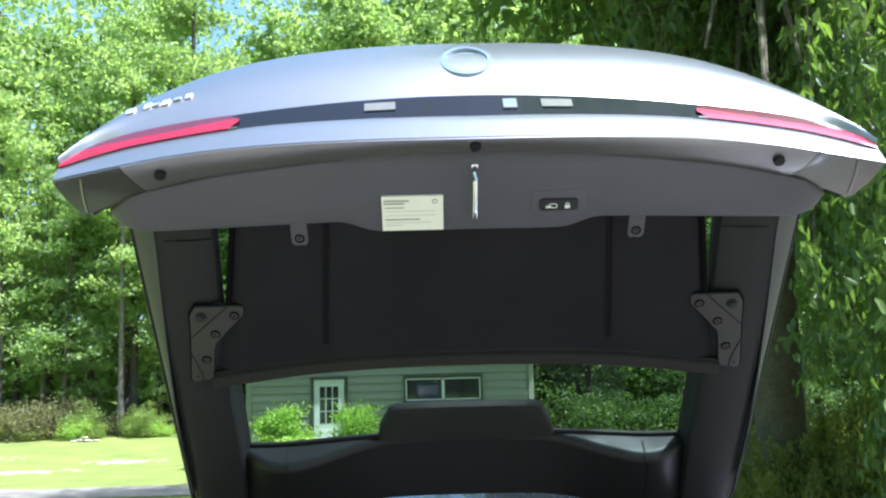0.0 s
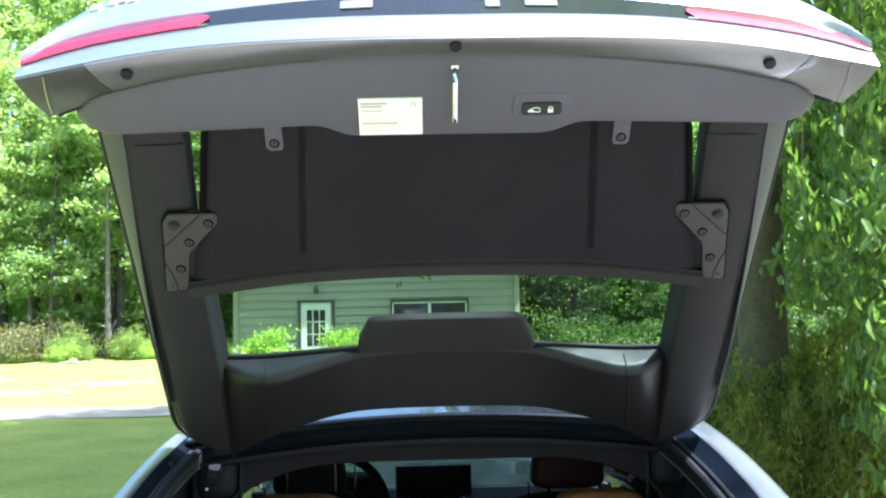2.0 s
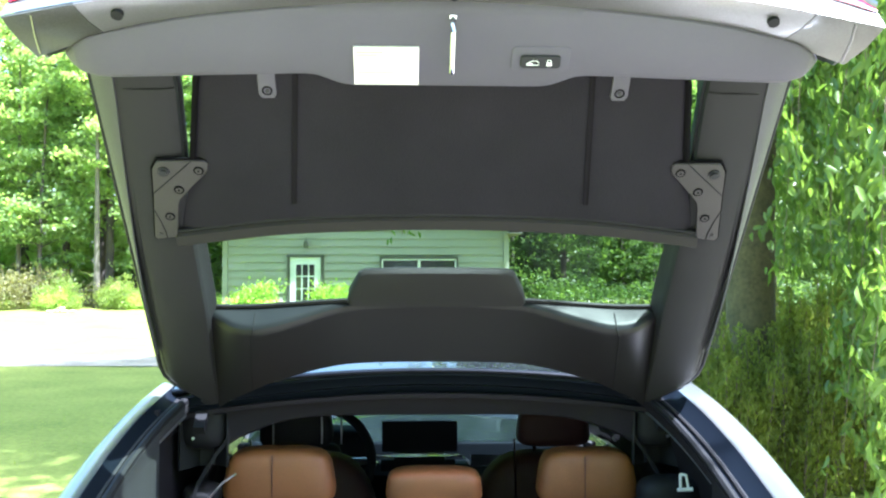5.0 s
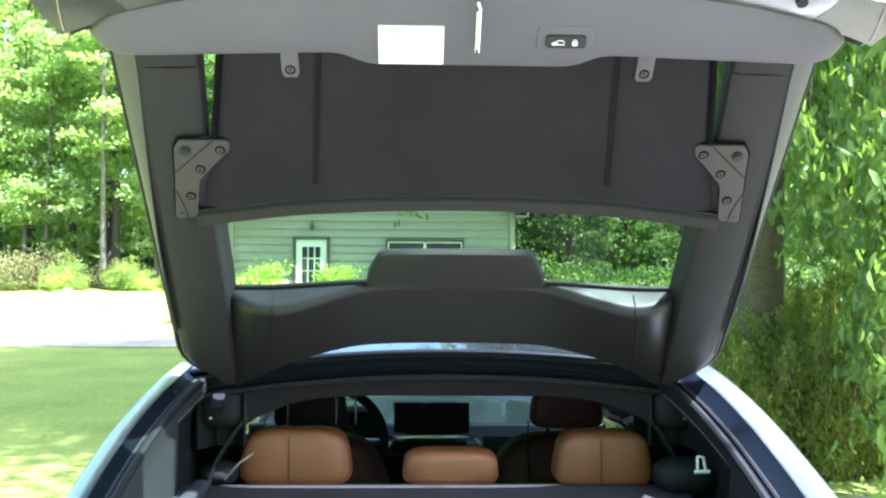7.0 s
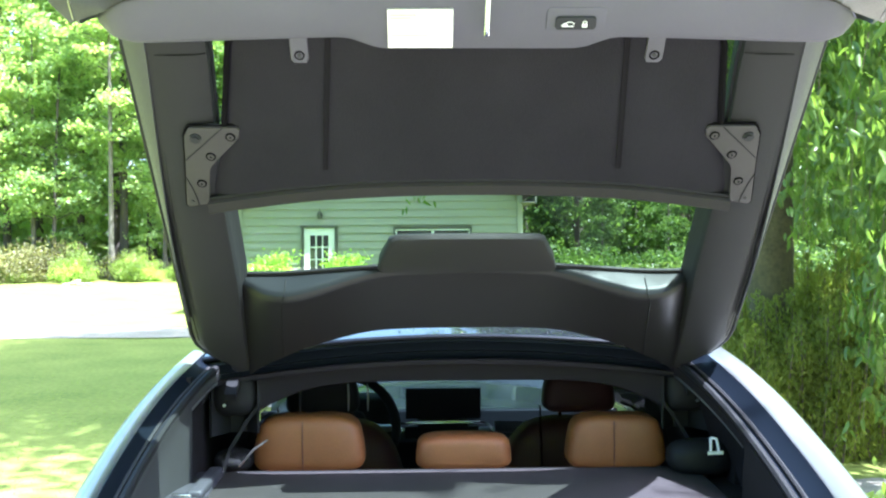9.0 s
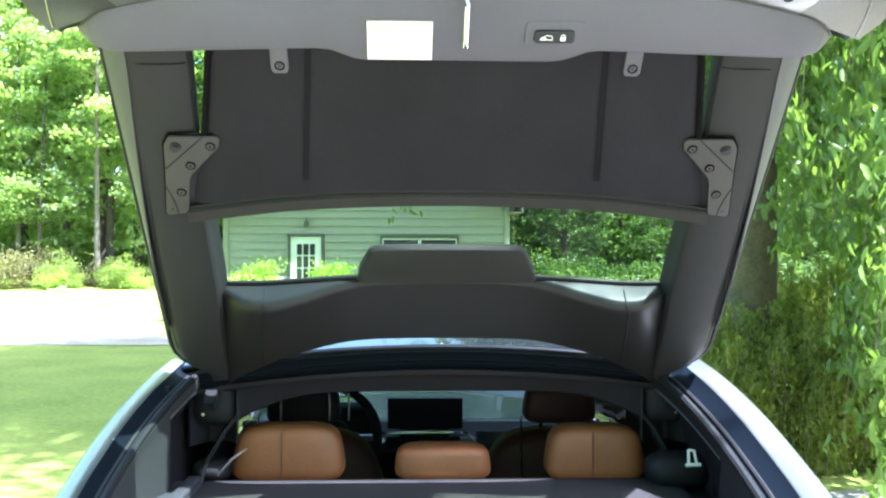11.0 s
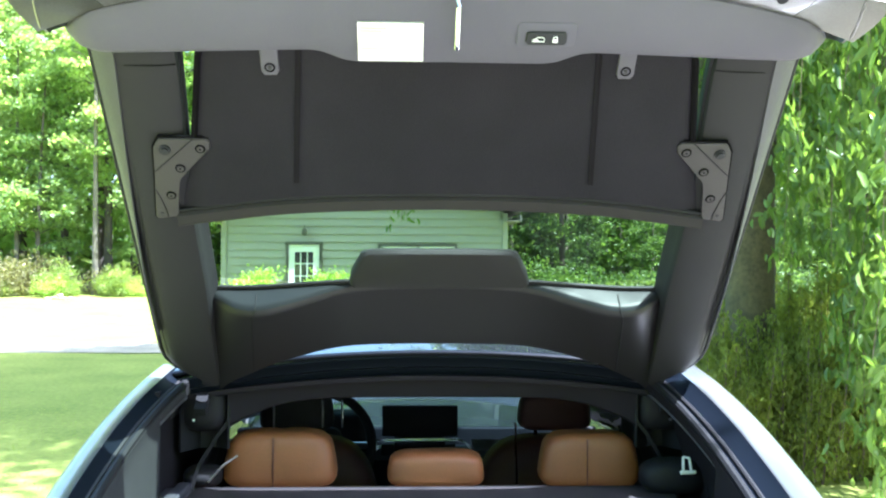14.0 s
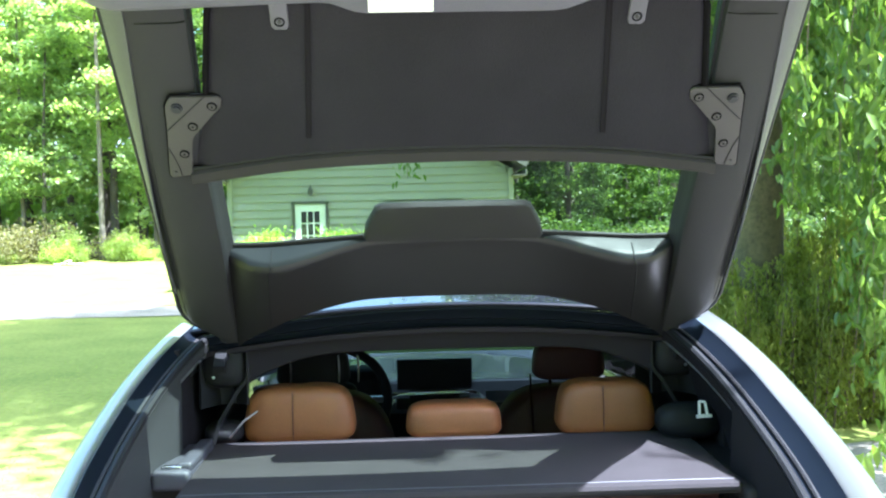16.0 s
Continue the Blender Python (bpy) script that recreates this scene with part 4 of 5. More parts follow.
# ---- inside the car ----
def build_cabin():
    for x, w, z, h, cr in ((-0.357, 0.256, 1.247, 0.136, 0.004), (0.370, 0.230, 1.243, 0.132, 0.004), (0.006, 0.224, 1.227, 0.082, 0.0)):
        y = 2.46 if cr else 2.44
        head = cpart("rear_headrest", cushion(x, y, z, w, 0.12, h, 4.2, 16, 0.09 if cr else 0.04, 0.02, cr), TAN, None, "tan leather rear headrest")
        if cr:
            part("stitch_line", tube([(x - 0.012, y - 0.060 + 0.004 * abs(f), z + h * 0.47 * f) for f in spread(-0.9, 0.9, 9)], 0.0013, 5), BROWN, head)
        for dx in (-0.35, 0.33):
            part("headrest_post", tube([(x + dx * w, y - 0.01, z - h / 2 - 0.05), (x + dx * w, y - 0.01, z - h / 2 + 0.02)], 0.006, 8), CHROME, head, "chrome post")
    # top of the rear seat
    cpart("rear_seat_top", cushion(0, 2.47, 1.10, 1.24, 0.17, 0.13, 8, 12), TAN, None, "tan leather top of the rear seat")
    # front seats: dark backs with headrests
    for x in (0.385, -0.385):
        seat = cpart("front_seat", cushion(x, 3.13, 0.86, 0.54, 0.20, 0.66, 4.0, 18, 0.18, -0.05), BROWN, None, "dark brown leather front seat")
        part("seat_cushion", cushion(x, 3.42, 0.50, 0.54, 0.55, 0.20, 5), BROWN, seat)
        part("headrest", cushion(x, 3.10, 1.262, 0.215, 0.10, 0.11, 4.5, 14, 0.06), BROWN if x > 0 else BLACK, seat, "dark brown headrest")
        for dx in (-0.055, 0.055):
            part("headrest_post", tube([(x + dx, 3.10, 1.15), (x + dx, 3.10, 1.23)], 0.006, 8), CHROME, seat, "chrome post")
        # thin bright rods added for the glints beside the driver's headrest
        for gx in (-0.447, -0.305, -0.248) if x < 0 else ():
            part("glint_rod", tube([(gx, 3.035, 1.225), (gx + 0.001, 3.03, 1.27), (gx - 0.001, 3.035, 1.305)], [0.002, 0.0032, 0.0024], 6), LETTER, seat)
        part("side_bar", tube([(x - 0.12, 3.02, 1.05), (x - 0.125, 3.02, 1.24)], 0.003, 6), CHROME, seat)
    # dashboard
    rows = []
    for y, z in ((3.98, 0.70), (3.93, 0.86), (3.88, 0.965), (3.92, 1.000), (4.05, 0.985), (4.55, 0.90)):
        rows.append([(x, y + 0.05 * (x / 0.75) ** 2, z - 0.01 * (x / 0.75) ** 2) for x in spread(-0.75, 0.75, 17)])
    dash = cpart("dashboard", slab(rows, 0.01), BLACK, None, "black dashboard")
    part("display", block(-0.145, 0.135, 3.80, 3.815, 1.066, 1.180, 0.006), BLACK, dash, "black wide central display, switched off")
    part("display_foot", block(-0.10, 0.09, 3.815, 3.88, 1.0, 1.075, 0.01), BLACK, dash)
    strip = [(-0.19, 3.800, 1.045), (-0.10, 3.797, 1.049), (0.0, 3.795, 1.050), (0.10, 3.797, 1.050), (0.135, 3.80, 1.049), (0.155, 3.80, 1.043), (0.170, 3.805, 1.030), (0.180, 3.81, 1.012)]
    part("metal_strip", slab([[(x, y + 0.0022 * k, z + 0.0098 * k) for x, y, z in strip] for k in (0, 1)], 0.003), CHROME, dash, "bright metal strip")
    part("trim_panel", slab([[(x, 3.845 + 0.03 * k, 1.040 - 0.035 * (1 - k) - 0.02 * (x - 0.2)) for x in spread(0.19, 0.62, 7)] for k in (0, 1)], 0.006), SILVER_TRIM, dash, "satin grey trim panel")
    for x0, x1 in ((-0.15, -0.02), (0.0, 0.13)):
        vent = part("air_vent", block(x0, x1, 3.85, 3.87, 0.985, 1.03, 0.005), BLACK, dash)
    part("centre_knob", cushion(-0.02, 3.845, 1.02, 0.035, 0.02, 0.035, 3), SILVER_TRIM, dash)
    part("round_button", disc((-0.17, 3.86, 1.015), (0, -1, 0.2), 0.014, 0.01), CHROME, dash)
    # steering wheel
    c, tilt = Vector((-0.36, 3.55, 1.08)), Euler((radians(68), 0, 0)).to_matrix()
    ring = [c + tilt @ Vector((0.185 * math.cos(a), 0.185 * math.sin(a), 0)) for a in (2 * math.pi * k / 40 for k in range(41))]
    wheel = cpart("steering_wheel", tube(ring, 0.017, 10, False), BLACK, None, "black steering wheel with bright spokes")
    part("hub", cushion(c.x, c.y + 0.02, c.z, 0.16, 0.06, 0.12, 4), BLACK, wheel)
    for a in (0, 180, 270):
        d = tilt @ Vector((math.cos(radians(a)), math.sin(radians(a)), 0))
        part("spoke", tube([c + d * 0.05, c + d * 0.17], 0.012, 8), SILVER_TRIM, wheel)
    part("instrument_hood", block(-0.55, -0.20, 3.78, 3.95, 0.98, 1.15, 0.04), BLACK, dash)
    # belt anchors by the pillars
    for side, y in ((1, 2.30), (-1, 2.42)):
        x = side * 0.53
        belt = cpart("belt_guide", cushion(x, y, 1.235 if side > 0 else 1.215, 0.15 if side > 0 else 0.09, 0.10, 0.08 if side > 0 else 0.05, 2.6), RUBBER, None, "black belt guide")
        if side > 0:
            bars = [((x + 0.003, 1.291), (x + 0.016, 1.289)), ((x + 0.003, 1.291), (x + 0.003, 1.262)), ((x + 0.016, 1.289), (x + 0.020, 1.262))]
            part("belt_tongue", joined(*[tube([(a[0], y - 0.076, a[1]), (b[0], y - 0.078, b[1])], 0.0030, 6) for a, b in bars], tube([(x - 0.004, y - 0.080, 1.258), (x + 0.029, y - 0.080, 1.259)], 0.0042, 8)), MARK, belt, "bright metal belt tongue")
        else:
            part("belt_strap", tube([(x + 0.02, y - 0.05, 1.21), (x + 0.055, y - 0.06, 1.25), (x + 0.085, y - 0.05, 1.27)], 0.0024, 6), SILVER_TRIM, belt, "bright edge of a belt")
    # load cover behind the rear seat
    rows = [[(x, y, 1.193 + 0.010 * (y - 1.92) / 0.4) for x in spread(-0.535, 0.525, 15)] for y in spread(1.925, 2.335, 6)]
    cover = cpart("seat_load_cover", slab(rows, 0.022), COVER, None, "grey woven load cover behind the rear seat")
    part("cover_hem", tube([(x, 1.926, 1.184) for x in spread(-0.53, 0.52, 9)], 0.010, 8), COVER, cover, "stitched front hem")
    part("cover_hem_line", tube([(x, 1.945, 1.1940) for x in spread(-0.53, 0.52, 9)], 0.0012, 5), TRIM_LIGHT, cover)
    part("cover_rear_edge", tube([(x, 2.337, 1.194) for x in spread(-0.53, 0.52, 9)], 0.011, 8), RUBBER, cover, "dark rear edge")
    # the support on the sunny side gets a paler colour than the other one
    end = cpart("cover_support", block(-0.615, -0.535, 2.06, 2.32, 1.17, 1.212, 0.012), TRIM_LIGHT, None, "plastic cover support coloured pale as if sunlit")
    part("support_ridge", block(-0.565, -0.535, 2.08, 2.31, 1.205, 1.224, 0.006), TRIM_LIGHT, end)
    part("support_catch", block(-0.595, -0.555, 2.075, 2.09, 1.212, 1.219, 0.002), CHROME, end)
    cpart("bay_ledge", tube([(0.607, 2.20, 1.155), (0.600, 2.12, 1.155), (0.589, 2.03, 1.152), (0.573, 1.93, 1.148), (0.550, 1.84, 1.140)], [0.006, 0.010, 0.011, 0.011, 0.011], 8), TRIM_LIGHT, None, "rounded grey ledge beside the load cover")
    cpart("cover_support", block(0.525, 0.61, 1.90, 2.32, 1.15, 1.185, 0.012), TRIM_DARK, None, "plastic cover support coloured dark as if in shade")


build_cabin()


# ---- ground ----
def ground_z(x, y):
    """Level round the car and the house, rising gently towards the woods."""
    k = max(0.0, y - 25.0)
    return min(0.036 * k * k / (k + 3.0), 1.6) if k else 0.0


def build_ground():
    xs = sorted(set(spread(-60, 60, 49) + spread(-14, 14, 57) + [-600, -250, -120, 120, 250, 600]))
    ys = sorted(set(spread(-40, 70, 56) + spread(1, 26, 51) + [-600, -250, -100, 100, 160, 300, 900]))
    rows = [[(x, y, ground_z(x, y) + 0.02 * noise.noise(Vector((x * 0.4, y * 0.4, 0))) * (1 if 5 < y < 60 else 0)) for x in xs] for y in ys]
    part_ob = part("ground", sheet(rows), LAWN, None)
    tagged(part_ob, "mown green lawn with dry sunlit patches", "lawn", kind="structure")
    # gravel drive across the lawn
    rows = []
    for i, x in enumerate(spread(-40, 40, 81)):
        w0 = 19.2 + 0.25 * noise.noise(Vector((x * 0.5, 0, 3)))
        w1 = 21.3 + 0.35 * noise.noise(Vector((x * 0.4, 5, 3))) + (0.6 if x < -8 else 0)
        rows.append([(x, w0, 0.01), (x, w0 + 0.25, 0.045), (x, w1 - 0.3, 0.045), (x, w1, 0.01)])
    tagged(part("gravel_drive", sheet(rows), DRIVE, None), "grey gravel drive crossing the lawn", "drive", kind="structure")
    # gravel stand on which the car is parked
    rows = []
    for y in spread(-16, 7.25, 47):
        e0 = -1.75 + 0.12 * noise.noise(Vector((0, y * 1.3, 1)))
        e1 = 4.3 + 0.5 * noise.noise(Vector((9, y * 1.3, 1)))
        low = -0.03 if y > 7.0 else 0.0
        rows.append([(e0, y, 0.006 + low)] + [(e0 + 0.2 + (e1 - e0 - 0.4) * k / 8, y + (0.35 * noise.noise(Vector((k * 0.9, 3.1, 0))) if y > 6.5 else 0), 0.032 + low) for k in range(9)] + [(e1, y, 0.006 + low)])
    tagged(part("gravel_stand", sheet(rows), GRAVEL, None), "grey gravel parking place under the car", "gravel", kind="structure")
    # leaf litter under the woods
    rows = [[(x, y, ground_z(x, y) + 0.05) for x in spread(-50, 50, 26)] for y in spread(40.6, 72, 10)]
    tagged(part("woodland_floor", sheet(rows), LITTER, None), "brown leaf litter under the trees", "woodland floor", kind="structure")
    # bare sandy patches on the lawn
    for cx, cy, rx, ry in ((-10.6, 26.6, 1.2, 0.45), (-8.6, 29.0, 0.9, 0.42), (-13.5, 31.0, 1.0, 0.5)):
        bm = bmesh.new()
        # one ragged middle and smaller scraps round it
        for i in range(11):
            a, s = 2.4 * i + cx, (1.0 if i == 0 else 0.12 + 0.2 * abs(noise.noise(Vector((i * 1.7, cx, cy)))))
            px, py = (cx, cy) if i == 0 else (cx + rx * 1.25 * math.cos(a), cy + ry * 1.45 * math.sin(a))
            mid = bm.verts.new((px, py, ground_z(px, py) + 0.012 + 0.023 * s))
            out = []
            for k in range(44):
                b = 2 * math.pi * k / 44
                r = s * (0.9 + 0.45 * noise.noise(Vector((math.cos(b) * 1.3 + px, math.sin(b) * 1.3, 0))) + 0.45 * noise.noise(Vector((math.cos(b) * 4.5 + px, math.sin(b) * 4.5, 3))))
                x, y = px + rx * r * math.cos(b), py + ry * r * math.sin(b)
                out.append(bm.verts.new((x, y, ground_z(x, y) - 0.006)))
            for k in range(44):
                bm.faces.new((mid, out[k], out[(k + 1) % 44]))
        tagged(part("bare_patch", bm, SAND, None), "bare sandy patch in the lawn", "bare ground", kind="structure")


build_ground()


# ---- leaves and trees ----
def oval_leaves(name, centres, size, mat, rng, droop=0.0, slim=0.5, vary=0.35, fold=0.12):
    """Rounder leaves: six corners, creased along the middle."""
    n = len(centres)
    way = rng.normal(size=(n, 3))
    way[:, 2] -= droop
    way /= np.linalg.norm(way, axis=1)[:, None]
    across = np.cross(way, rng.normal(size=(n, 3)))
    across /= np.linalg.norm(across, axis=1)[:, None] + 1e-9
    up = np.cross(across, way)
    s = (size * (1 + vary * rng.uniform(-1, 1, n)))[:, None]
    c = np.asarray(centres)
    v = np.empty((n, 6, 3))
    for k, (a, b) in enumerate(((-0.5, 0.0), (-0.22, 0.46), (0.16, 0.40), (0.5, 0.0), (0.16, -0.40), (-0.22, -0.46))):
        v[:, k] = c + way * s * a + across * s * slim * b + up * s * (fold if b else -0.06 * abs(a))
    me = bpy.data.meshes.new(name)
    me.vertices.add(6 * n)
    me.vertices.foreach_set("co", v.ravel())
    idx = np.arange(n)[:, None] * 6 + np.array([0, 1, 2, 0, 2, 3, 0, 3, 4, 0, 4, 5])
    me.loops.add(12 * n)
    me.loops.foreach_set("vertex_index", idx.ravel().astype(np.int32))
    me.polygons.add(4 * n)
    me.polygons.foreach_set("loop_start", np.arange(0, 12 * n, 3, dtype=np.int32))
    me.update()
    me.validate()
    me.materials.append(mat)
    return me


def leaf_mesh(name, centres, size, mat, rng, droop=0.0, slim=0.55, vary=0.35, fold=0.18):
    """Many small pointed leaves, each a folded blade of two faces."""
    n = len(centres)
    way = rng.normal(size=(n, 3))
    way[:, 2] -= droop
    way /= np.linalg.norm(way, axis=1)[:, None]
    other = rng.normal(size=(n, 3))
    across = np.cross(way, other)
    across /= np.linalg.norm(across, axis=1)[:, None] + 1e-9
    up = np.cross(across, way)
    s = (size * (1 + vary * rng.uniform(-1, 1, n)))[:, None]
    c = np.asarray(centres)
    v = np.empty((n, 4, 3))
    v[:, 0] = c - way * s * 0.5
    v[:, 1] = c + across * s * slim * 0.5 + up * s * fold
    v[:, 2] = c + way * s * 0.5
    v[:, 3] = c - across * s * slim * 0.5 + up * s * fold
    me = bpy.data.meshes.new(name)
    me.vertices.add(4 * n)
    me.vertices.foreach_set("co", v.ravel())
    idx = np.arange(n)[:, None] * 4 + np.array([0, 1, 2, 0, 2, 3])
    me.loops.add(6 * n)
    me.loops.foreach_set("vertex_index", idx.ravel().astype(np.int32))
    me.polygons.add(2 * n)
    me.polygons.foreach_set("loop_start", np.arange(0, 6 * n, 3, dtype=np.int32))
    me.update()
    me.validate()
    me.materials.append(mat)
    return me


def clumps(rng, centres, radius, per, flat=0.6):
    """Points gathered in uneven clumps."""
    out = []
    for c in centres:
        k = max(3, int(per * rng.uniform(0.5, 1.4)))
        p = rng.normal(size=(k, 3)) * np.array([1, 1, flat]) * radius * rng.uniform(0.6, 1.2) * 0.55
        out.append(p + c)
    return np.concatenate(out)


def make_tree(seed, height, base, reach, leaves, leaf, trunk=0.16, leafmat=None, label="", group="woodland trees", bark=None, tuft=0.34):
    """A tapered trunk with limbs and a crown of leaf clumps."""
    rng = np.random.default_rng(seed)
    tree = thing("tree", label, "tree", group)
    bend = rng.uniform(-0.4, 0.4, 2)
    path, radii = [], []
    for f in spread(0, 1, 9):
        path.append((bend[0] * f * f, bend[1] * f * f, -0.1 + height * 0.93 * f))
        radii.append(trunk * (1.25 - f) * (1.35 if f == 0 else 1) * 0.8 + 0.02)
    wood = [tube(path, radii, 9)]
    centres = []
    for k in range(int(16 + height)):
        f = base + (1 - base) * rng.uniform(0, 1) ** 0.9
        a = rng.uniform(0, 2 * math.pi)
        fall = math.sin(math.pi * min(1, 0.25 + 0.75 * (f - base) / (1 - base + 1e-6)))
        r = reach * (0.35 + 0.65 * fall) * rng.uniform(0.6, 1.1)
        z0 = height * f * 0.93
        p0 = Vector((bend[0] * f * f, bend[1] * f * f, z0))
        p1 = p0 + Vector((math.cos(a) * r, math.sin(a) * r, r * rng.uniform(0.05, 0.5)))
        mid = p0.lerp(p1, 0.5) + Vector((0, 0, 0.12 * r))
        wood.append(tube([p0, mid, p1], [trunk * 0.28 * (1.2 - f), trunk * 0.18 * (1.2 - f) + 0.006, 0.006], 5))
        for g in (0.4, 0.65, 0.85, 1.0):
            q = p0.lerp(p1, g)
            centres.append(np.array(q) + rng.normal(size=3) * 0.18 * r)
    for _ in range(6):
        centres.append(np.array((bend[0], bend[1], height)) + rng.normal(size=3) * np.array([0.6, 0.6, 0.5]))
    part("trunk", joined(*wood), bark or BARK_FAR, tree)
    pts = clumps(rng, centres, reach * tuft, leaves / len(centres), 0.42)
    pts[:, 2] = np.maximum(pts[:, 2], 0.1)
    crown = new("crown", leaf_mesh("crown", pts, leaf, leafmat or LEAF_FOREST, rng, 0.3, 0.62))
    crown.parent = tree
    return tree


def scatter(models, places):
    """Copies of the model trees at x, y with a turn and a size."""
    for i, (x, y, s) in enumerate(places):
        m = models[i % len(models)]
        z = ground_z(x, y) - 0.05
        copy_thing(m, pose(x, y, z, 0, 0, (i * 137) % 360) @ Matrix.Scale(s, 4))


def at_place(ob, x, y, turn=0.0, s=1.0):
    ob.matrix_basis = pose(x, y, ground_z(x, y) - 0.05, 0, 0, turn) @ Matrix.Scale(s, 4)
    return ob


rng = np.random.default_rng(5)
tall = [make_tree(10 + i, h, b, r, n, 0.25, t, label=lab) for i, (h, b, r, n, t, lab) in enumerate((
    (17.0, 0.20, 2.7, 9000, 0.17, "tall slender broadleaf tree in fresh green leaf"),
    (20.0, 0.26, 3.0, 9500, 0.20, "tall woodland tree with a high green crown"),
    (14.0, 0.13, 2.4, 8500, 0.13, "young green tree at the wood's edge"),
    (18.5, 0.22, 2.6, 8700, 0.15, "tall narrow tree with light green leaves")))]
fine = [make_tree(30 + i, h, b, r, n, 0.185, t, label=lab, tuft=0.30) for i, (h, b, r, n, t, lab) in enumerate((
    (17.5, 0.16, 2.8, 16500, 0.17, "tall slender broadleaf tree in fresh green leaf"),
    (19.0, 0.22, 2.9, 16500, 0.20, "tall woodland tree with a high green crown"),
    (15.0, 0.10, 2.5, 14000, 0.14, "young leafy tree at the wood's edge")))]
spots = []
for row, (y0, n) in enumerate(((41.5, 15), (46.0, 15), (52.0, 16))):
    for i in range(n):
        span = 25 + 4 * row
        x = -span + 2 * span * (i + 0.5 + rng.uniform(-0.35, 0.35)) / n
        y = y0 + rng.uniform(-1.4, 1.8)
        spots.append((x, y, rng.uniform(0.9, 1.15) + 0.08 * row))
for m, (x, y, s) in zip(fine, spots[:3]):
    at_place(m, x, y, 40 * s, s)
scatter(fine, spots[3:15])
for m, (x, y, s) in zip(tall, spots[15:19]):
    at_place(m, x, y, 40 * s, s)
scatter(tall, spots[19:])

# bushes along the wood's edge
def make_bush(seed, h, w, leaves, leaf, mat, label, category="bush", group=""):
    rng = np.random.default_rng(seed)
    bush = thing("bush", label, category, group)
    stems, centres = [], []
    for k in range(14):
        a, r = rng.uniform(0, 2 * math.pi), w * math.sqrt(rng.uniform(0.02, 1)) * 0.5
        top = Vector((math.cos(a) * r, math.sin(a) * r, h * (1 - 0.45 * (2 * r / w) ** 2) * rng.uniform(0.6, 1.0)))
        foot = Vector((math.cos(a) * r * 0.2, math.sin(a) * r * 0.2, 0))
        stems.append(tube([foot, foot.lerp(top, 0.5) + Vector((0, 0, 0.06 * h)), top], [0.014, 0.009, 0.004], 5))
        for g in (0.35, 0.6, 0.8, 1.0):
            centres.append(np.array(foot.lerp(top, g)) + rng.normal(size=3) * 0.07 * w)
    part("stemwork", joined(*stems), TWIG, bush)
    pts = clumps(rng, centres, w * 0.22, leaves / len(centres))
    pts[:, 2] = np.maximum(pts[:, 2], 0.03)
    f = new("foliage", leaf_mesh("foliage", pts, leaf, mat, rng, -0.3))
    f.parent = bush
    return bush


# the first bush is coloured as sunlit, the other two darker as in shade
edge = [make_bush(40 + i, h, w, int(n * 1.45), 0.136, LEAF_BRIGHT if i == 0 else LEAF_BRUSH, "green bush at the wood's edge", group="wood edge bushes") for i, (h, w, n) in enumerate(((1.9, 2.6, 2600), (2.6, 2.8, 2800), (1.4, 2.2, 2000)))]
places = [(-23 + 1.75 * i + rng.uniform(-0.5, 0.5), 39.2 + rng.uniform(-0.9, 1.0), rng.uniform(0.45, 0.80)) for i in range(30)]
for m, (x, y, s) in zip(edge, places[:3]):
    at_place(m, x, y, 30, s)
scatter(edge, places[3:])

scatter(edge[1:], [(-24 + 1.25 * i + (0.9 * i * i) % 0.8, 38.3 + (0.53 * i) % 0.9, 0.42 + 0.07 * ((5 * i) % 6)) for i in range(15)])

# bushes coloured bright as if lit, and dry ones, that stand forward of the rest, and slender pale trunks among them
scatter(edge[:1], [(-13.1, 38.3, 0.80), (-10.1, 38.5, 0.62), (-17.6, 38.4, 0.7)])
dry = make_bush(47, 1.6, 2.6, 2600, 0.12, LEAF_DRY, "brown half-bare bush at the wood's edge", group="wood edge bushes")
at_place(dry, -15.1, 38.6, 20, 0.9)
scatter([dry], [(-14.3, 39.6, 1.15), (-16.4, 39.4, 1.0), (-11.4, 39.9, 0.8)])
pale = make_tree(58, 13.0, 0.42, 1.7, 5200, 0.185, 0.105, None, "slender tree with a bare pale grey trunk", "woodland trees", BARK_PALE, 0.30)
at_place(pale, -11.9, 39.5, 0, 1.0)
scatter([pale], [(-15.3, 40.6, 0.85), (-9.2, 39.9, 0.95), (-18.2, 40.2, 1.1)])

# small heap of pale stones on the lawn
heap = thing("stone_heap", "small heap of pale stones on the lawn", "stones", at=(-12.44, 37.13, ground_z(-12.44, 37.13)))
for i, (x, y, z, r) in enumerate(((-0.42, 0, 0.05, 0.15), (-0.16, 0.1, 0.08, 0.20), (0.12, -0.05, 0.07, 0.18), (0.38, 0.05, 0.06, 0.15), (0.0, 0.05, 0.24, 0.13))):
    bm = bmesh.new()
    bmesh.ops.create_icosphere(bm, subdivisions=2, radius=r)
    for v in bm.verts:
        v.co *= 1 + 0.35 * noise.noise(v.co * 6 + Vector((i * 3.1, 0, 0)))
        v.co = Vector((v.co.x * 0.9 + x, v.co.y * 0.7 + y, (v.co.z * 0.55 + z) * 0.6))
    part("stone", bm, SAND, heap)

# saplings in front of the tall trees
scatter([tall[2], tall[0]], [(-24 + 1.45 * i + (0.7 * i * i) % 0.9, 40.3 + (0.37 * i) % 1.1, 0.38 + 0.06 * ((3 * i) % 5)) for i in range(0, 18, 3)])

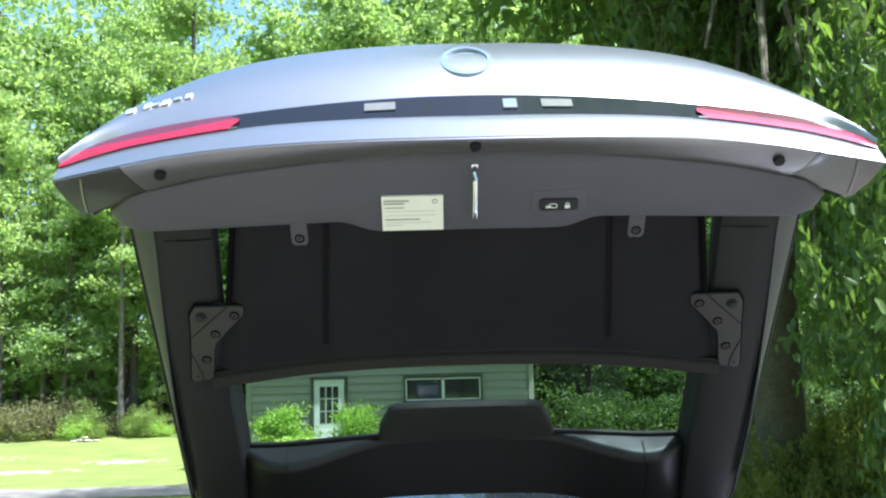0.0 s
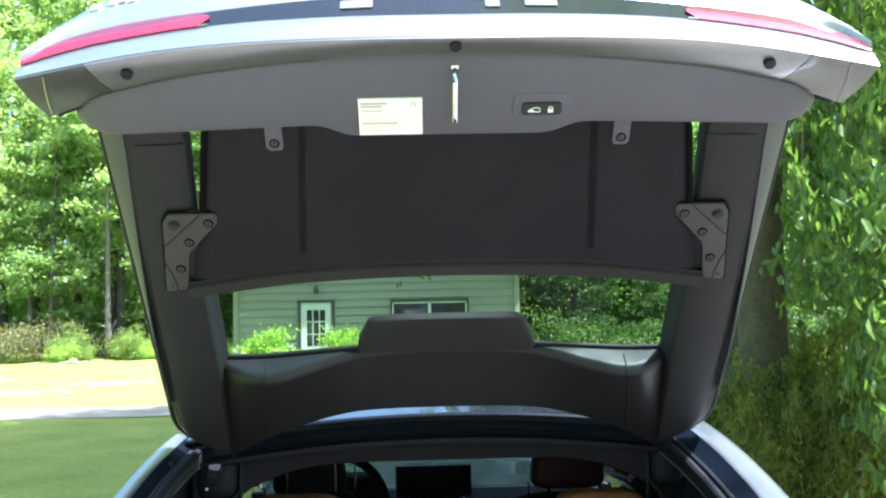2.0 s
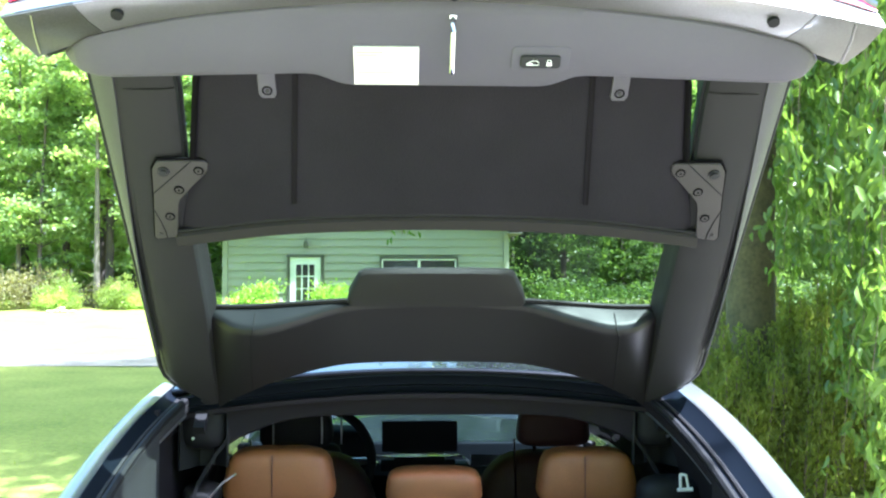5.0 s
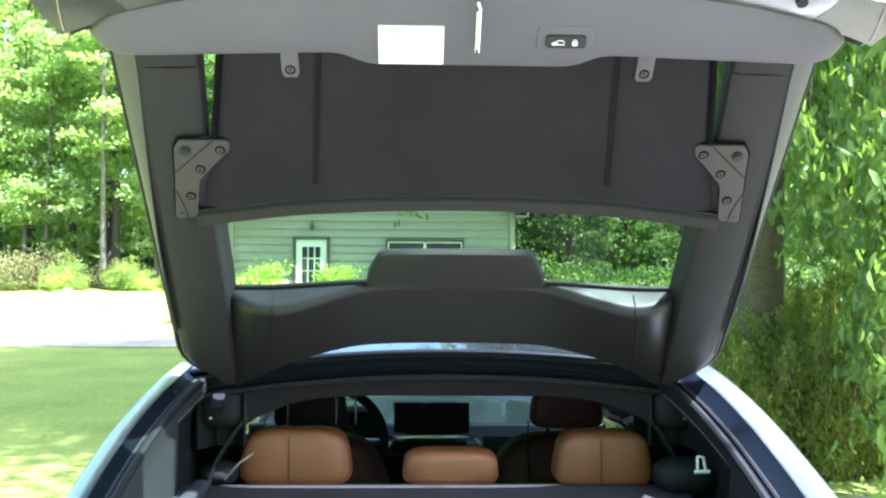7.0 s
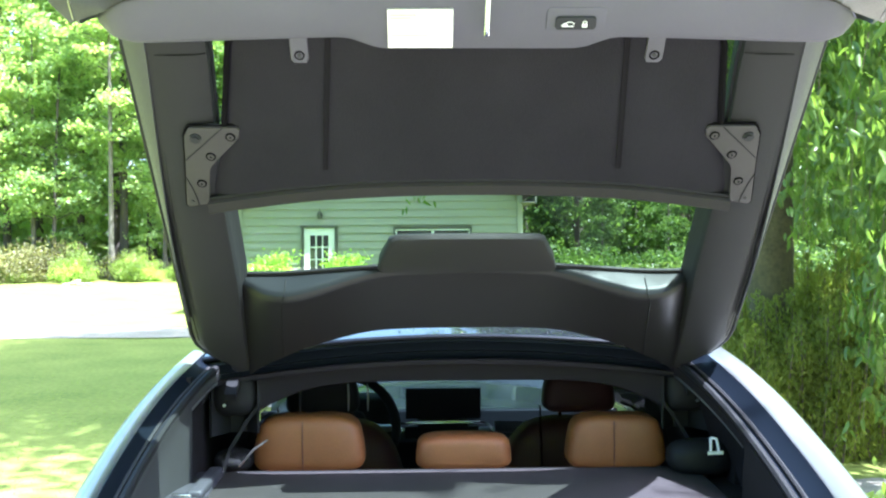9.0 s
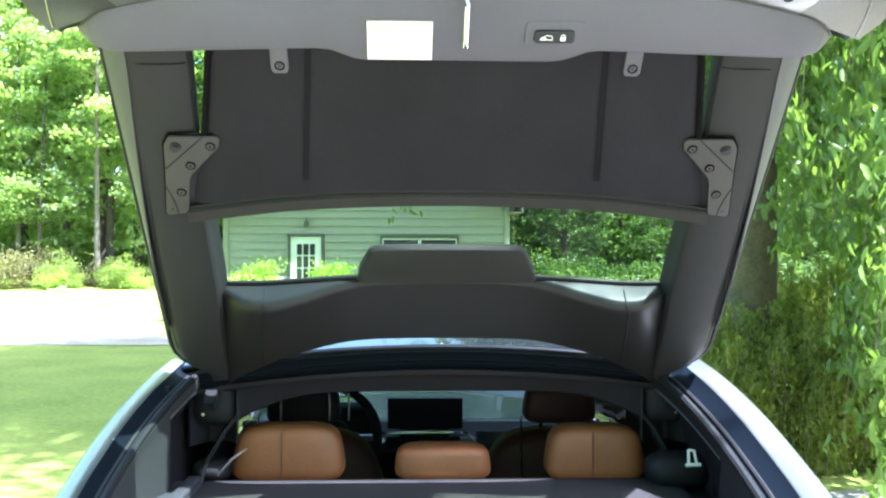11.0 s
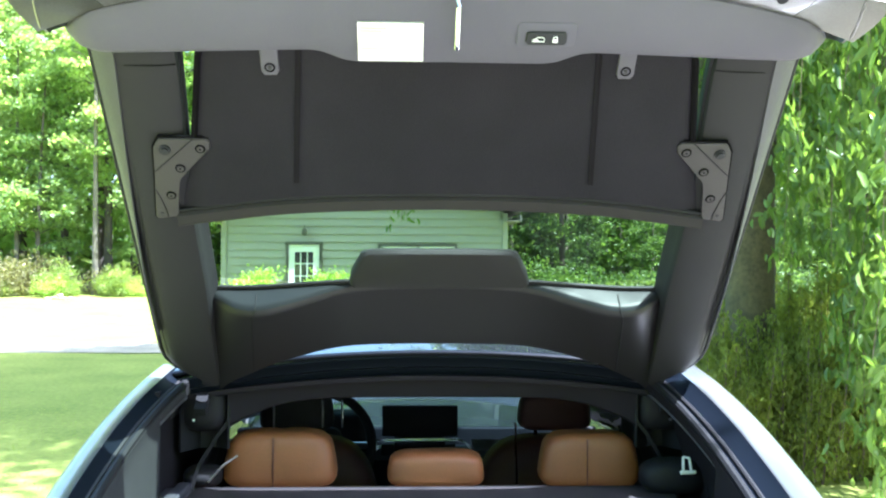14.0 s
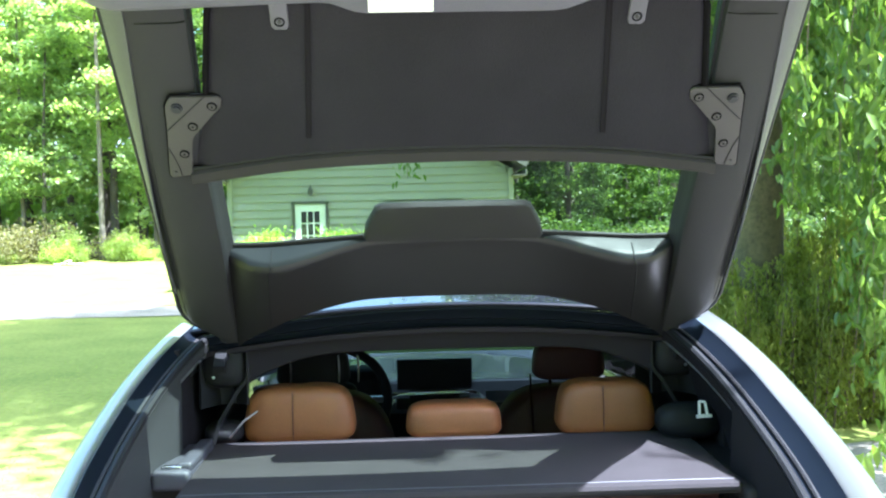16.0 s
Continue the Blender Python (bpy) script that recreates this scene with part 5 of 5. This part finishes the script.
# closed wood behind
pts = []
for _ in range(2000):
    c = np.array([rng.uniform(-48, 48), rng.uniform(54, 66), 25 * rng.uniform(0, 1) ** 1.3 + 1.2])
    pts.append(c + rng.normal(size=(22, 3)) * np.array([1.3, 1.0, 0.8]))
for _ in range(900):
    c = np.array([rng.uniform(-48, 48), rng.uniform(53, 58), 3.8 * rng.uniform(0, 1) + 0.9])
    pts.append(c + rng.normal(size=(20, 3)) * np.array([1.2, 0.8, 0.7]))
wood = new("far_woods", leaf_mesh("far_woods", np.concatenate(pts), 0.62, LEAF_FOREST, rng, 0.3))
tagged(wood, "dense green woods filling the distance", "woods", kind="stuff")


# ---- the house ----
def build_house():
    X0, X1, Y0, Y1, EAVE, RIDGE = -4.62, 2.60, 26.0, 35.0, 3.0, 5.0
    house = thing("house", "pale green clapboard house with white door and shrubs", "house", at=(0, 30, 0))
    back = Matrix.Translation((0, -30, 0))

    def hp(name, bm, mat, label="", smooth=False):
        ob = part(name, bm, mat, house, label, smooth)
        ob.matrix_parent_inverse = back
        return ob
    mid = (X0 + X1) / 2
    bm = bmesh.new()
    pts = [(X0, 0), (X1, 0), (X1, EAVE), (mid, RIDGE), (X0, EAVE)]
    a = [bm.verts.new((x, Y0 + 0.06, z)) for x, z in pts]
    b = [bm.verts.new((x, Y1, z)) for x, z in pts]
    bm.faces.new(a)
    bm.faces.new(b[::-1])
    for i in range(5):
        bm.faces.new((a[i], a[(i + 1) % 5], b[(i + 1) % 5], b[i]))
    bmesh.ops.recalc_face_normals(bm, faces=bm.faces)
    hp("wall", bm, SIDING, "pale green clapboard wall")
    hp("foundation", block(X0 - 0.02, X1 + 0.02, Y0 - 0.02, Y1, -0.2, 0.22, 0.01), CONCRETE)
    for side, xe in ((-1, X0), (1, X1)):
        eave_x = xe + side * 0.32
        eave_z = EAVE - 0.32 * (RIDGE - EAVE) / (X1 - mid)
        # front overhang is lengthened, mostly out of view, to keep the wall shaded
        rows = [[(mid, y, RIDGE + 0.16), (eave_x, y, eave_z + 0.16)] for y in (Y0 - 0.72, Y1 + 0.4)]
        roof = hp("roof", slab(rows, 0.14), SHINGLE, "grey shingle roof slope, overhang lengthened to shade the wall")
        part("fascia", block(eave_x - 0.02, eave_x + 0.02, Y0 - 0.72, Y1 + 0.4, eave_z - 0.06, eave_z + 0.10), SOFFIT, roof, smooth=False)
        part("soffit", block(min(xe, eave_x), max(xe, eave_x), Y0 - 0.72, Y1, eave_z - 0.055, eave_z - 0.03), SOFFIT, roof, smooth=False)
        hp("corner_board", block(xe - 0.06 if side < 0 else xe - 0.07, xe + 0.07 if side < 0 else xe + 0.06, Y0 - 0.035, Y0 + 0.10, 0.2, EAVE, 0.006), SIDING)
    # door
    dx0, dx1, dtop = -3.02, -2.12, 2.17
    hp("door_frame", joined(block(dx0, dx0 + 0.06, Y0 - 0.06, Y0 + 0.08, 0.1, dtop), block(dx1 - 0.06, dx1, Y0 - 0.06, Y0 + 0.08, 0.1, dtop), block(dx0 - 0.03, dx1 + 0.03, Y0 - 0.07, Y0 + 0.08, dtop, dtop + 0.07)), DARK_FRAME, "dark door frame")
    door = hp("door", block(dx0 + 0.06, dx1 - 0.06, Y0 - 0.03, Y0 + 0.05, 0.12, dtop, 0.006), WHITE_PAINT, "white door with nine panes")
    px0, px1, pz0, pz1 = dx0 + 0.20, dx1 - 0.20, 1.05, dtop - 0.17
    for i in range(3):
        for j in range(3):
            w, h = (px1 - px0) / 3, (pz1 - pz0) / 3
            part("pane", block(px0 + w * i + 0.016, px0 + w * (i + 1) - 0.016, Y0 - 0.036, Y0 - 0.028, pz0 + h * j + 0.016, pz0 + h * (j + 1) - 0.016), PANE, door, smooth=False)
    part("lower_panel", block(px0, px1, Y0 - 0.04, Y0 - 0.028, 0.30, 0.92, 0.01), WHITE_PAINT, door)
    part("handle", cushion(dx1 - 0.12, Y0 - 0.06, 1.02, 0.05, 0.07, 0.05, 2.2, 8), CHROME, door)
    hp("door_step", block(dx0 - 0.3, dx1 + 0.3, Y0 - 0.9, Y0 - 0.02, 0, 0.14, 0.02), CONCRETE)
    lamp = hp("wall_lamp", cushion(-2.55, Y0 - 0.12, 2.50, 0.13, 0.14, 0.20, 3, 8, 0.2), DARK_FRAME, "small dark wall lamp above the door")
    part("lamp_arm", tube([(-2.55, Y0, 2.66), (-2.55, Y0 - 0.08, 2.66), (-2.55, Y0 - 0.11, 2.60)], 0.015, 6), DARK_FRAME, lamp)
    # window
    wx0, wx1, wz0, wz1 = -0.62, 1.30, 1.57, 2.13
    frame_parts = [block(wx0 - 0.05, wx1 + 0.05, Y0 - 0.05, Y0 + 0.08, wz1, wz1 + 0.06), block(wx0 - 0.07, wx1 + 0.07, Y0 - 0.08, Y0 + 0.08, wz0 - 0.06, wz0), block(wx0 - 0.05, wx0, Y0 - 0.05, Y0 + 0.08, wz0, wz1), block(wx1, wx1 + 0.05, Y0 - 0.05, Y0 + 0.08, wz0, wz1)]
    win = hp("window", joined(*frame_parts), DARK_FRAME, "dark framed sliding window")
    wm = (wx0 + wx1) / 2
    for a0, a1 in ((wx0, wm), (wm, wx1)):
        part("window_sash", joined(block(a0 + 0.0, a0 + 0.035, Y0 - 0.035, Y0 + 0.06, wz0, wz1), block(a1 - 0.035, a1, Y0 - 0.035, Y0 + 0.06, wz0, wz1), block(a0, a1, Y0 - 0.035, Y0 + 0.06, wz1 - 0.035, wz1), block(a0, a1, Y0 - 0.035, Y0 + 0.06, wz0, wz0 + 0.035)), WHITE_PAINT, win, smooth=False)
        part("pane", block(a0 + 0.035, a1 - 0.035, Y0 - 0.02, Y0 + 0.01, wz0 + 0.035, wz1 - 0.035), PANE, win, smooth=False)
    # lapped siding boards, cut round door and window
    made = {}

    def board(x0, x1, z, h):
        key = (round(x0, 3), round(x1, 3), round(h, 3))
        if key not in made:
            bm = bmesh.new()
            prof = [(0.058, 0.0), (-0.012, 0.0), (-0.012, 0.016), (0.026, h + 0.01), (0.058, h + 0.01)]
            ends = [[bm.verts.new((x, Y0 + dy, dz)) for dy, dz in prof] for x in (x0, x1)]
            for k in range(5):
                bm.faces.new((ends[0][k], ends[0][(k + 1) % 5], ends[1][(k + 1) % 5], ends[1][k]))
            bm.faces.new(ends[0][::-1])
            bm.faces.new(ends[1])
            bmesh.ops.recalc_face_normals(bm, faces=bm.faces)
            made[key] = part("siding_board", bm, SIDING, house, smooth=False)
            ob = made[key]
        else:
            ob = new("siding_board", made[key].data)
            ob.parent = house
        ob.matrix_parent_inverse = back
        ob.location = (0, 0, z)
    h = 0.202
    z = 0.22
    while z < EAVE + 1.7:
        xa, xb = X0 + 0.07, X1 - 0.07
        if z + h > EAVE:
            k = min(1, (z + h - EAVE) / (RIDGE - EAVE)) * (mid - X0)
            xa, xb = X0 + k + 0.05, X1 - k - 0.05
        gaps = []
        if z < dtop + 0.06:
            gaps.append((dx0 - 0.02, dx1 + 0.02))
        if z + h > wz0 - 0.05 and z < wz1 + 0.04:
            gaps.append((wx0 - 0.05, wx1 + 0.05))
        x = xa
        for g0, g1 in gaps:
            board(x, g0, z, h)
            x = g1
        if xb > x:
            board(x, xb, z, h)
        z += h


build_house()

door_bush = make_bush(61, 1.74, 1.30, 6500, 0.095, LEAF_BRIGHT, "bright green shrub beside the white door", "shrub", "shrubs by the door")
at_place(door_bush, -3.52, 24.9, 10, 1.0)
copy_thing(door_bush, pose(-1.74, 24.9, -0.05, 0, 0, 120) @ Matrix.Scale(0.98, 4))

# trees to the right of the house
side_trees = [(4.9, 31.0, 0.62), (7.2, 33.5, 0.75), (9.6, 31.5, 0.7), (6.0, 37.0, 0.9), (11.5, 35.0, 0.9), (13.6, 31.0, 0.75), (16.5, 34.0, 0.85), (3.9, 36.5, 0.8)]
# leaf colour is darkened in place of shade; sun still reaches these trees
deep = [make_tree(150 + i, h, b, r, 9000, 0.25, 0.15, LEAF_DEEP, "tree beside the house, leaves coloured dark as if shaded", "trees beside the house") for i, (h, b, r) in enumerate(((15.0, 0.10, 2.7), (12.0, 0.06, 2.4)))]
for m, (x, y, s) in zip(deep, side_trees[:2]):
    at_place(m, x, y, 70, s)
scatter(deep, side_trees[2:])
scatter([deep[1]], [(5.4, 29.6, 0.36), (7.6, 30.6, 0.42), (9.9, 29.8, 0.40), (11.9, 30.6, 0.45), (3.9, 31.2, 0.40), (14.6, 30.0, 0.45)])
under = make_bush(66, 2.1, 2.5, 4600, 0.12, LEAF_DEEP, "bush beside the house, leaves coloured dark as if shaded", "bush", "bushes beside the house")
at_place(under, 3.9, 28.6, 15)
scatter([under], [(5.6, 28.9, 0.85), (7.2, 28.5, 0.95), (8.9, 28.8, 0.85), (10.5, 28.5, 1.0), (12.3, 28.9, 0.95), (14.2, 28.6, 1.0)])
# unseen trees added behind the parking place, to darken reflections and cut low sky light
behind = [make_tree(180 + i, h, 0.18, 3.0, 3400, 0.46, 0.18, None, "tall broadleaf tree added unseen behind the parking place", "trees behind the parking place") for i, h in enumerate((18.0, 15.5))]
at_place(behind[0], -30.0, -24.0, 20, 1.0)
at_place(behind[1], -24.0, -27.0, 60, 1.0)
scatter(behind, [(-30 + 5.2 * i + (1.7 * i * i) % 2.3, -24 - (3.1 * i) % 6, 0.95 + 0.05 * (i % 4)) for i in range(2, 13)])


# ---- the weeping tree beside the car ----
def build_weeping_tree():
    rng = np.random.default_rng(77)
    tree = thing("weeping_tree", "weeping tree with long hanging branches of green leaves", "tree", at=(2.94, 8.6, 0))
    off = Vector((2.94, 8.6, 0))
    path = [(0.02, 0, -0.1), (0.0, 0, 0.5), (-0.02, 0.02, 1.4), (0.0, 0.05, 2.6), (0.1, 0.05, 3.8), (0.15, 0.1, 5.2), (0.1, 0.1, 6.8)]
    wood = [tube(path, [0.32, 0.235, 0.205, 0.20, 0.19, 0.14, 0.06], 16)]
    hang, leaves, twigs = [], [], []
    for k in range(26):
        a = rng.uniform(0, 2 * math.pi)
        z0 = rng.uniform(3.4, 6.6)
        r = rng.uniform(1.2, 3.2)
        p0 = Vector((0.05, 0.05, z0))
        p2 = p0 + Vector((math.cos(a) * r, math.sin(a) * r, rng.uniform(-0.2, 0.9)))
        p1 = p0.lerp(p2, 0.5) + Vector((0, 0, 0.5))
        wood.append(tube([p0, p1, p2], [0.06, 0.04, 0.015], 6))
        for g in spread(0.35, 1.0, 7):
            hang.append((p0.lerp(p1, g / 0.5) if g < 0.5 else p1.lerp(p2, (g - 0.5) / 0.5)) + Vector(rng.normal(size=3) * 0.15))
    # branches that reach over towards the car's side
    for k in range(30):
        x, y = rng.uniform(-1.35, 1.6), rng.uniform(-3.4, -0.8)
        p2 = Vector((x, y, rng.uniform(3.4, 4.6)))
        p0 = Vector((0.1, 0.05, rng.uniform(4.2, 5.6)))
        p1 = p0.lerp(p2, 0.5) + Vector((0, 0, 0.7))
        wood.append(tube([p0, p1, p2], [0.05, 0.032, 0.012], 6))
        for g in (0.55, 0.7, 0.85, 1.0, 1.0):
            hang.append(p1.lerp(p2, (g - 0.5) / 0.5) + Vector(rng.normal(size=3) * 0.22))
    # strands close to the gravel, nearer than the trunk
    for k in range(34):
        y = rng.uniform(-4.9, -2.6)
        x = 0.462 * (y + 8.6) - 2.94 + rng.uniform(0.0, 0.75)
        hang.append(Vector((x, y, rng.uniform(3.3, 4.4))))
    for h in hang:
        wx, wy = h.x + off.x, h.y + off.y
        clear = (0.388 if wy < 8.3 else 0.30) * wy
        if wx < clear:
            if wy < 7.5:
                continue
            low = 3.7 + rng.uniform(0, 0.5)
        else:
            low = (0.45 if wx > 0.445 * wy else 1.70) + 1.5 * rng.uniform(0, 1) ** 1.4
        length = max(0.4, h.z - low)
        sway = rng.normal(size=2) * 0.15
        curl = rng.normal(size=2) * 0.05
        pts = [h + Vector((sway[0] * f * f + curl[0] * math.sin(5 * f), sway[1] * f * f + curl[1] * math.sin(4 * f), -length * f)) for f in spread(0, 1, 8)]
        twigs.append(tube(pts, [0.004, 0.0034, 0.003, 0.0028, 0.0024, 0.002, 0.0017, 0.0014], 4, False))
        # side shoots leave the strand in tufts, thicker in some stretches than in others
        f = 0.02
        while f < 1.0:
            j = min(6, int(f * 7))
            p = pts[j].lerp(pts[j + 1], f * 7 - j)
            shoot = rng.normal(size=3) * np.array([0.11, 0.11, 0.02])
            n = int(rng.integers(4, 14))
            for i in range(n):
                g = rng.uniform(0, 1) ** 0.7
                leaves.append(np.array(p) + shoot * g + np.array([0, 0, -0.16 * g * g]) + rng.normal(size=3) * 0.028)
            f += rng.uniform(0.035, 0.20) / max(length, 0.3)
    # the domed top of the crown
    dome = []
    for k in range(500):
        d = rng.normal(size=3)
        d *= rng.uniform(0.45, 1.0) ** 0.5 / np.linalg.norm(d)
        c = np.array([0.0, 0.3, 6.9]) + d * np.array([2.9, 2.6, 2.2])
        if c[2] < 5.0 and c[0] < -1.2:
            continue
        for _ in range(int(rng.integers(18, 46))):
            dome.append(c + rng.normal(size=3) * np.array([0.24, 0.24, 0.20]))
    part("trunk", joined(*wood), BARK, tree, "brown furrowed trunk and limbs")
    sprig = [Vector((-0.2, 0, 4.4)), Vector((-1.4, 1.4, 5.0)), Vector((-2.6, 2.6, 4.2)), Vector((-2.95, 2.9, 3.2)), Vector((-3.02, 2.95, 2.17))]
    twigs.append(tube(sprig, [0.03, 0.02, 0.012, 0.006, 0.003], 5))
    for i in range(120):
        leaves.append(np.array(sprig[3].lerp(sprig[4], rng.uniform(0, 1))) + rng.normal(size=3) * np.array([0.12, 0.1, 0.06]))
    # one long unseen limb added over the car; a few leaf sprays at its end shadow the load cover
    limb = [Vector((0.05, 0.05, 4.6)), Vector((-0.25, -3.1, 5.95)), Vector((-0.7, -5.6, 5.9)), Vector((-1.11, -7.13, 5.45))]
    twigs.append(tube(limb, [0.035, 0.024, 0.012, 0.004], 5))
    for (x, y, z), n, size in (((-1.26, -7.23, 5.20), 15, 0.045), ((-0.70, -7.26, 5.20), 7, 0.035), ((-1.12, -7.17, 5.20), 5, 0.03)):
        twigs.append(tube([limb[3], Vector((x, y, z + 0.05))], [0.003, 0.0015], 4))
        for i in range(n):
            leaves.append(np.array((x, y, z)) + rng.normal(size=3) * np.array([size * 1.25, size, size]))
    part("branchwork", joined(*twigs), TWIG, tree, "thin hanging twigs")
    c = new("crown", oval_leaves("crown", leaves, 0.088, LEAF_WEEP, rng, 2.2, 0.36, 0.4, 0.09))
    c.parent = tree
    c = new("crown_top", oval_leaves("crown_top", dome, 0.15, LEAF_WEEP, rng, 0.8, 0.5, 0.4, 0.09))
    c.parent = tree


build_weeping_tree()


# dark evergreen shrubs below it
def make_evergreen(seed, h, w, n):
    rng = np.random.default_rng(seed)
    ob = thing("evergreen_shrub", "dark feathery evergreen shrub under the weeping tree", "shrub", "evergreen shrubs")
    stems, pts = [], []
    plumes = 60
    for k in range(plumes):
        a, r = rng.uniform(0, 2 * math.pi), w * 0.5 * math.sqrt(rng.uniform(0, 1))
        z = h * rng.uniform(0.50, 1.06) * (1 - 0.22 * (2 * r / w) ** 2)
        top = Vector((math.cos(a) * r, math.sin(a) * r, z))
        foot = Vector((math.cos(a) * r * 0.75, math.sin(a) * r * 0.75, z * 0.08))
        stems.append(tube([foot, foot.lerp(top, 0.6), top], [0.010, 0.006, 0.003], 4))
        f = rng.uniform(0.0, 1.0, n // plumes) ** 0.8
        wid = (0.125 * np.sin(np.pi * np.clip(0.12 + 0.88 * f, 0, 1)) ** 0.7 + 0.012)[:, None]
        pts.append(np.array(foot)[None] + (np.array(top) - np.array(foot))[None] * f[:, None] + rng.normal(size=(len(f), 3)) * np.array([0.62, 0.62, 0.5]) * wid)
    part("stemwork", joined(*stems), TWIG, ob)
    pts = np.concatenate(pts)
    pts[:, 2] = np.maximum(pts[:, 2], 0.02)
    f = new("foliage", leaf_mesh("foliage", pts, 0.043, LEAF_DARK, rng, -2.4, 0.30))
    f.parent = ob
    return ob


ever = [make_evergreen(90, 1.45, 1.15, 23000), make_evergreen(91, 1.32, 1.2, 23000)]
at_place(ever[0], 2.02, 8.25, 0, 1.0)
at_place(ever[1], 2.50, 8.02, 50, 1.0)
scatter(ever, [(3.05, 8.10, 1.0), (3.55, 8.25, 0.95), (4.05, 8.35, 0.95), (4.55, 8.6, 1.0), (3.62, 9.3, 1.25), (4.15, 9.4, 1.3)])
# bright-coloured bushes stand for the sunlit growth behind
scatter(edge[:1], [(5.7, 14.0, 0.95), (6.9, 15.6, 0.9), (4.9, 13.0, 0.75), (7.6, 17.2, 1.1), (4.3, 11.8, 0.7), (6.2, 12.6, 0.8)])

# high crowns added, mostly out of view, to shade the near lawn and the ground behind the car
shade = make_tree(120, 24.0, 0.43, 4.3, 22000, 0.23, 0.34, LEAF_FOREST, "broad leafy tree added to shade the ground", "roadside trees", BARK, 0.45)
at_place(shade, 4.35, 14.0, 0, 1.0)
scatter([shade], [(3.42, 10.3, 0.95), (8.2, 17.0, 1.0), (5.2, 8.5, 0.95), (0.5, -9.5, 0.85), (-3.5, -14.0, 0.9)])


# grass blades near the car
def build_grass():
    rng = np.random.default_rng(8)
    n = 9000
    x, y = rng.uniform(-6.5, -0.98, n), 4.5 + 9.5 * (1 - np.sqrt(rng.uniform(0, 1, n)))
    pts = np.stack([x, y, np.full(n, 0.02)], 1)
    ob = new("grass", leaf_mesh("grass", pts, 0.016, BLADE, rng, -1.6, 0.30))
    tagged(ob, "short mown grass blades on the lawn", "grass", kind="stuff")


build_grass()
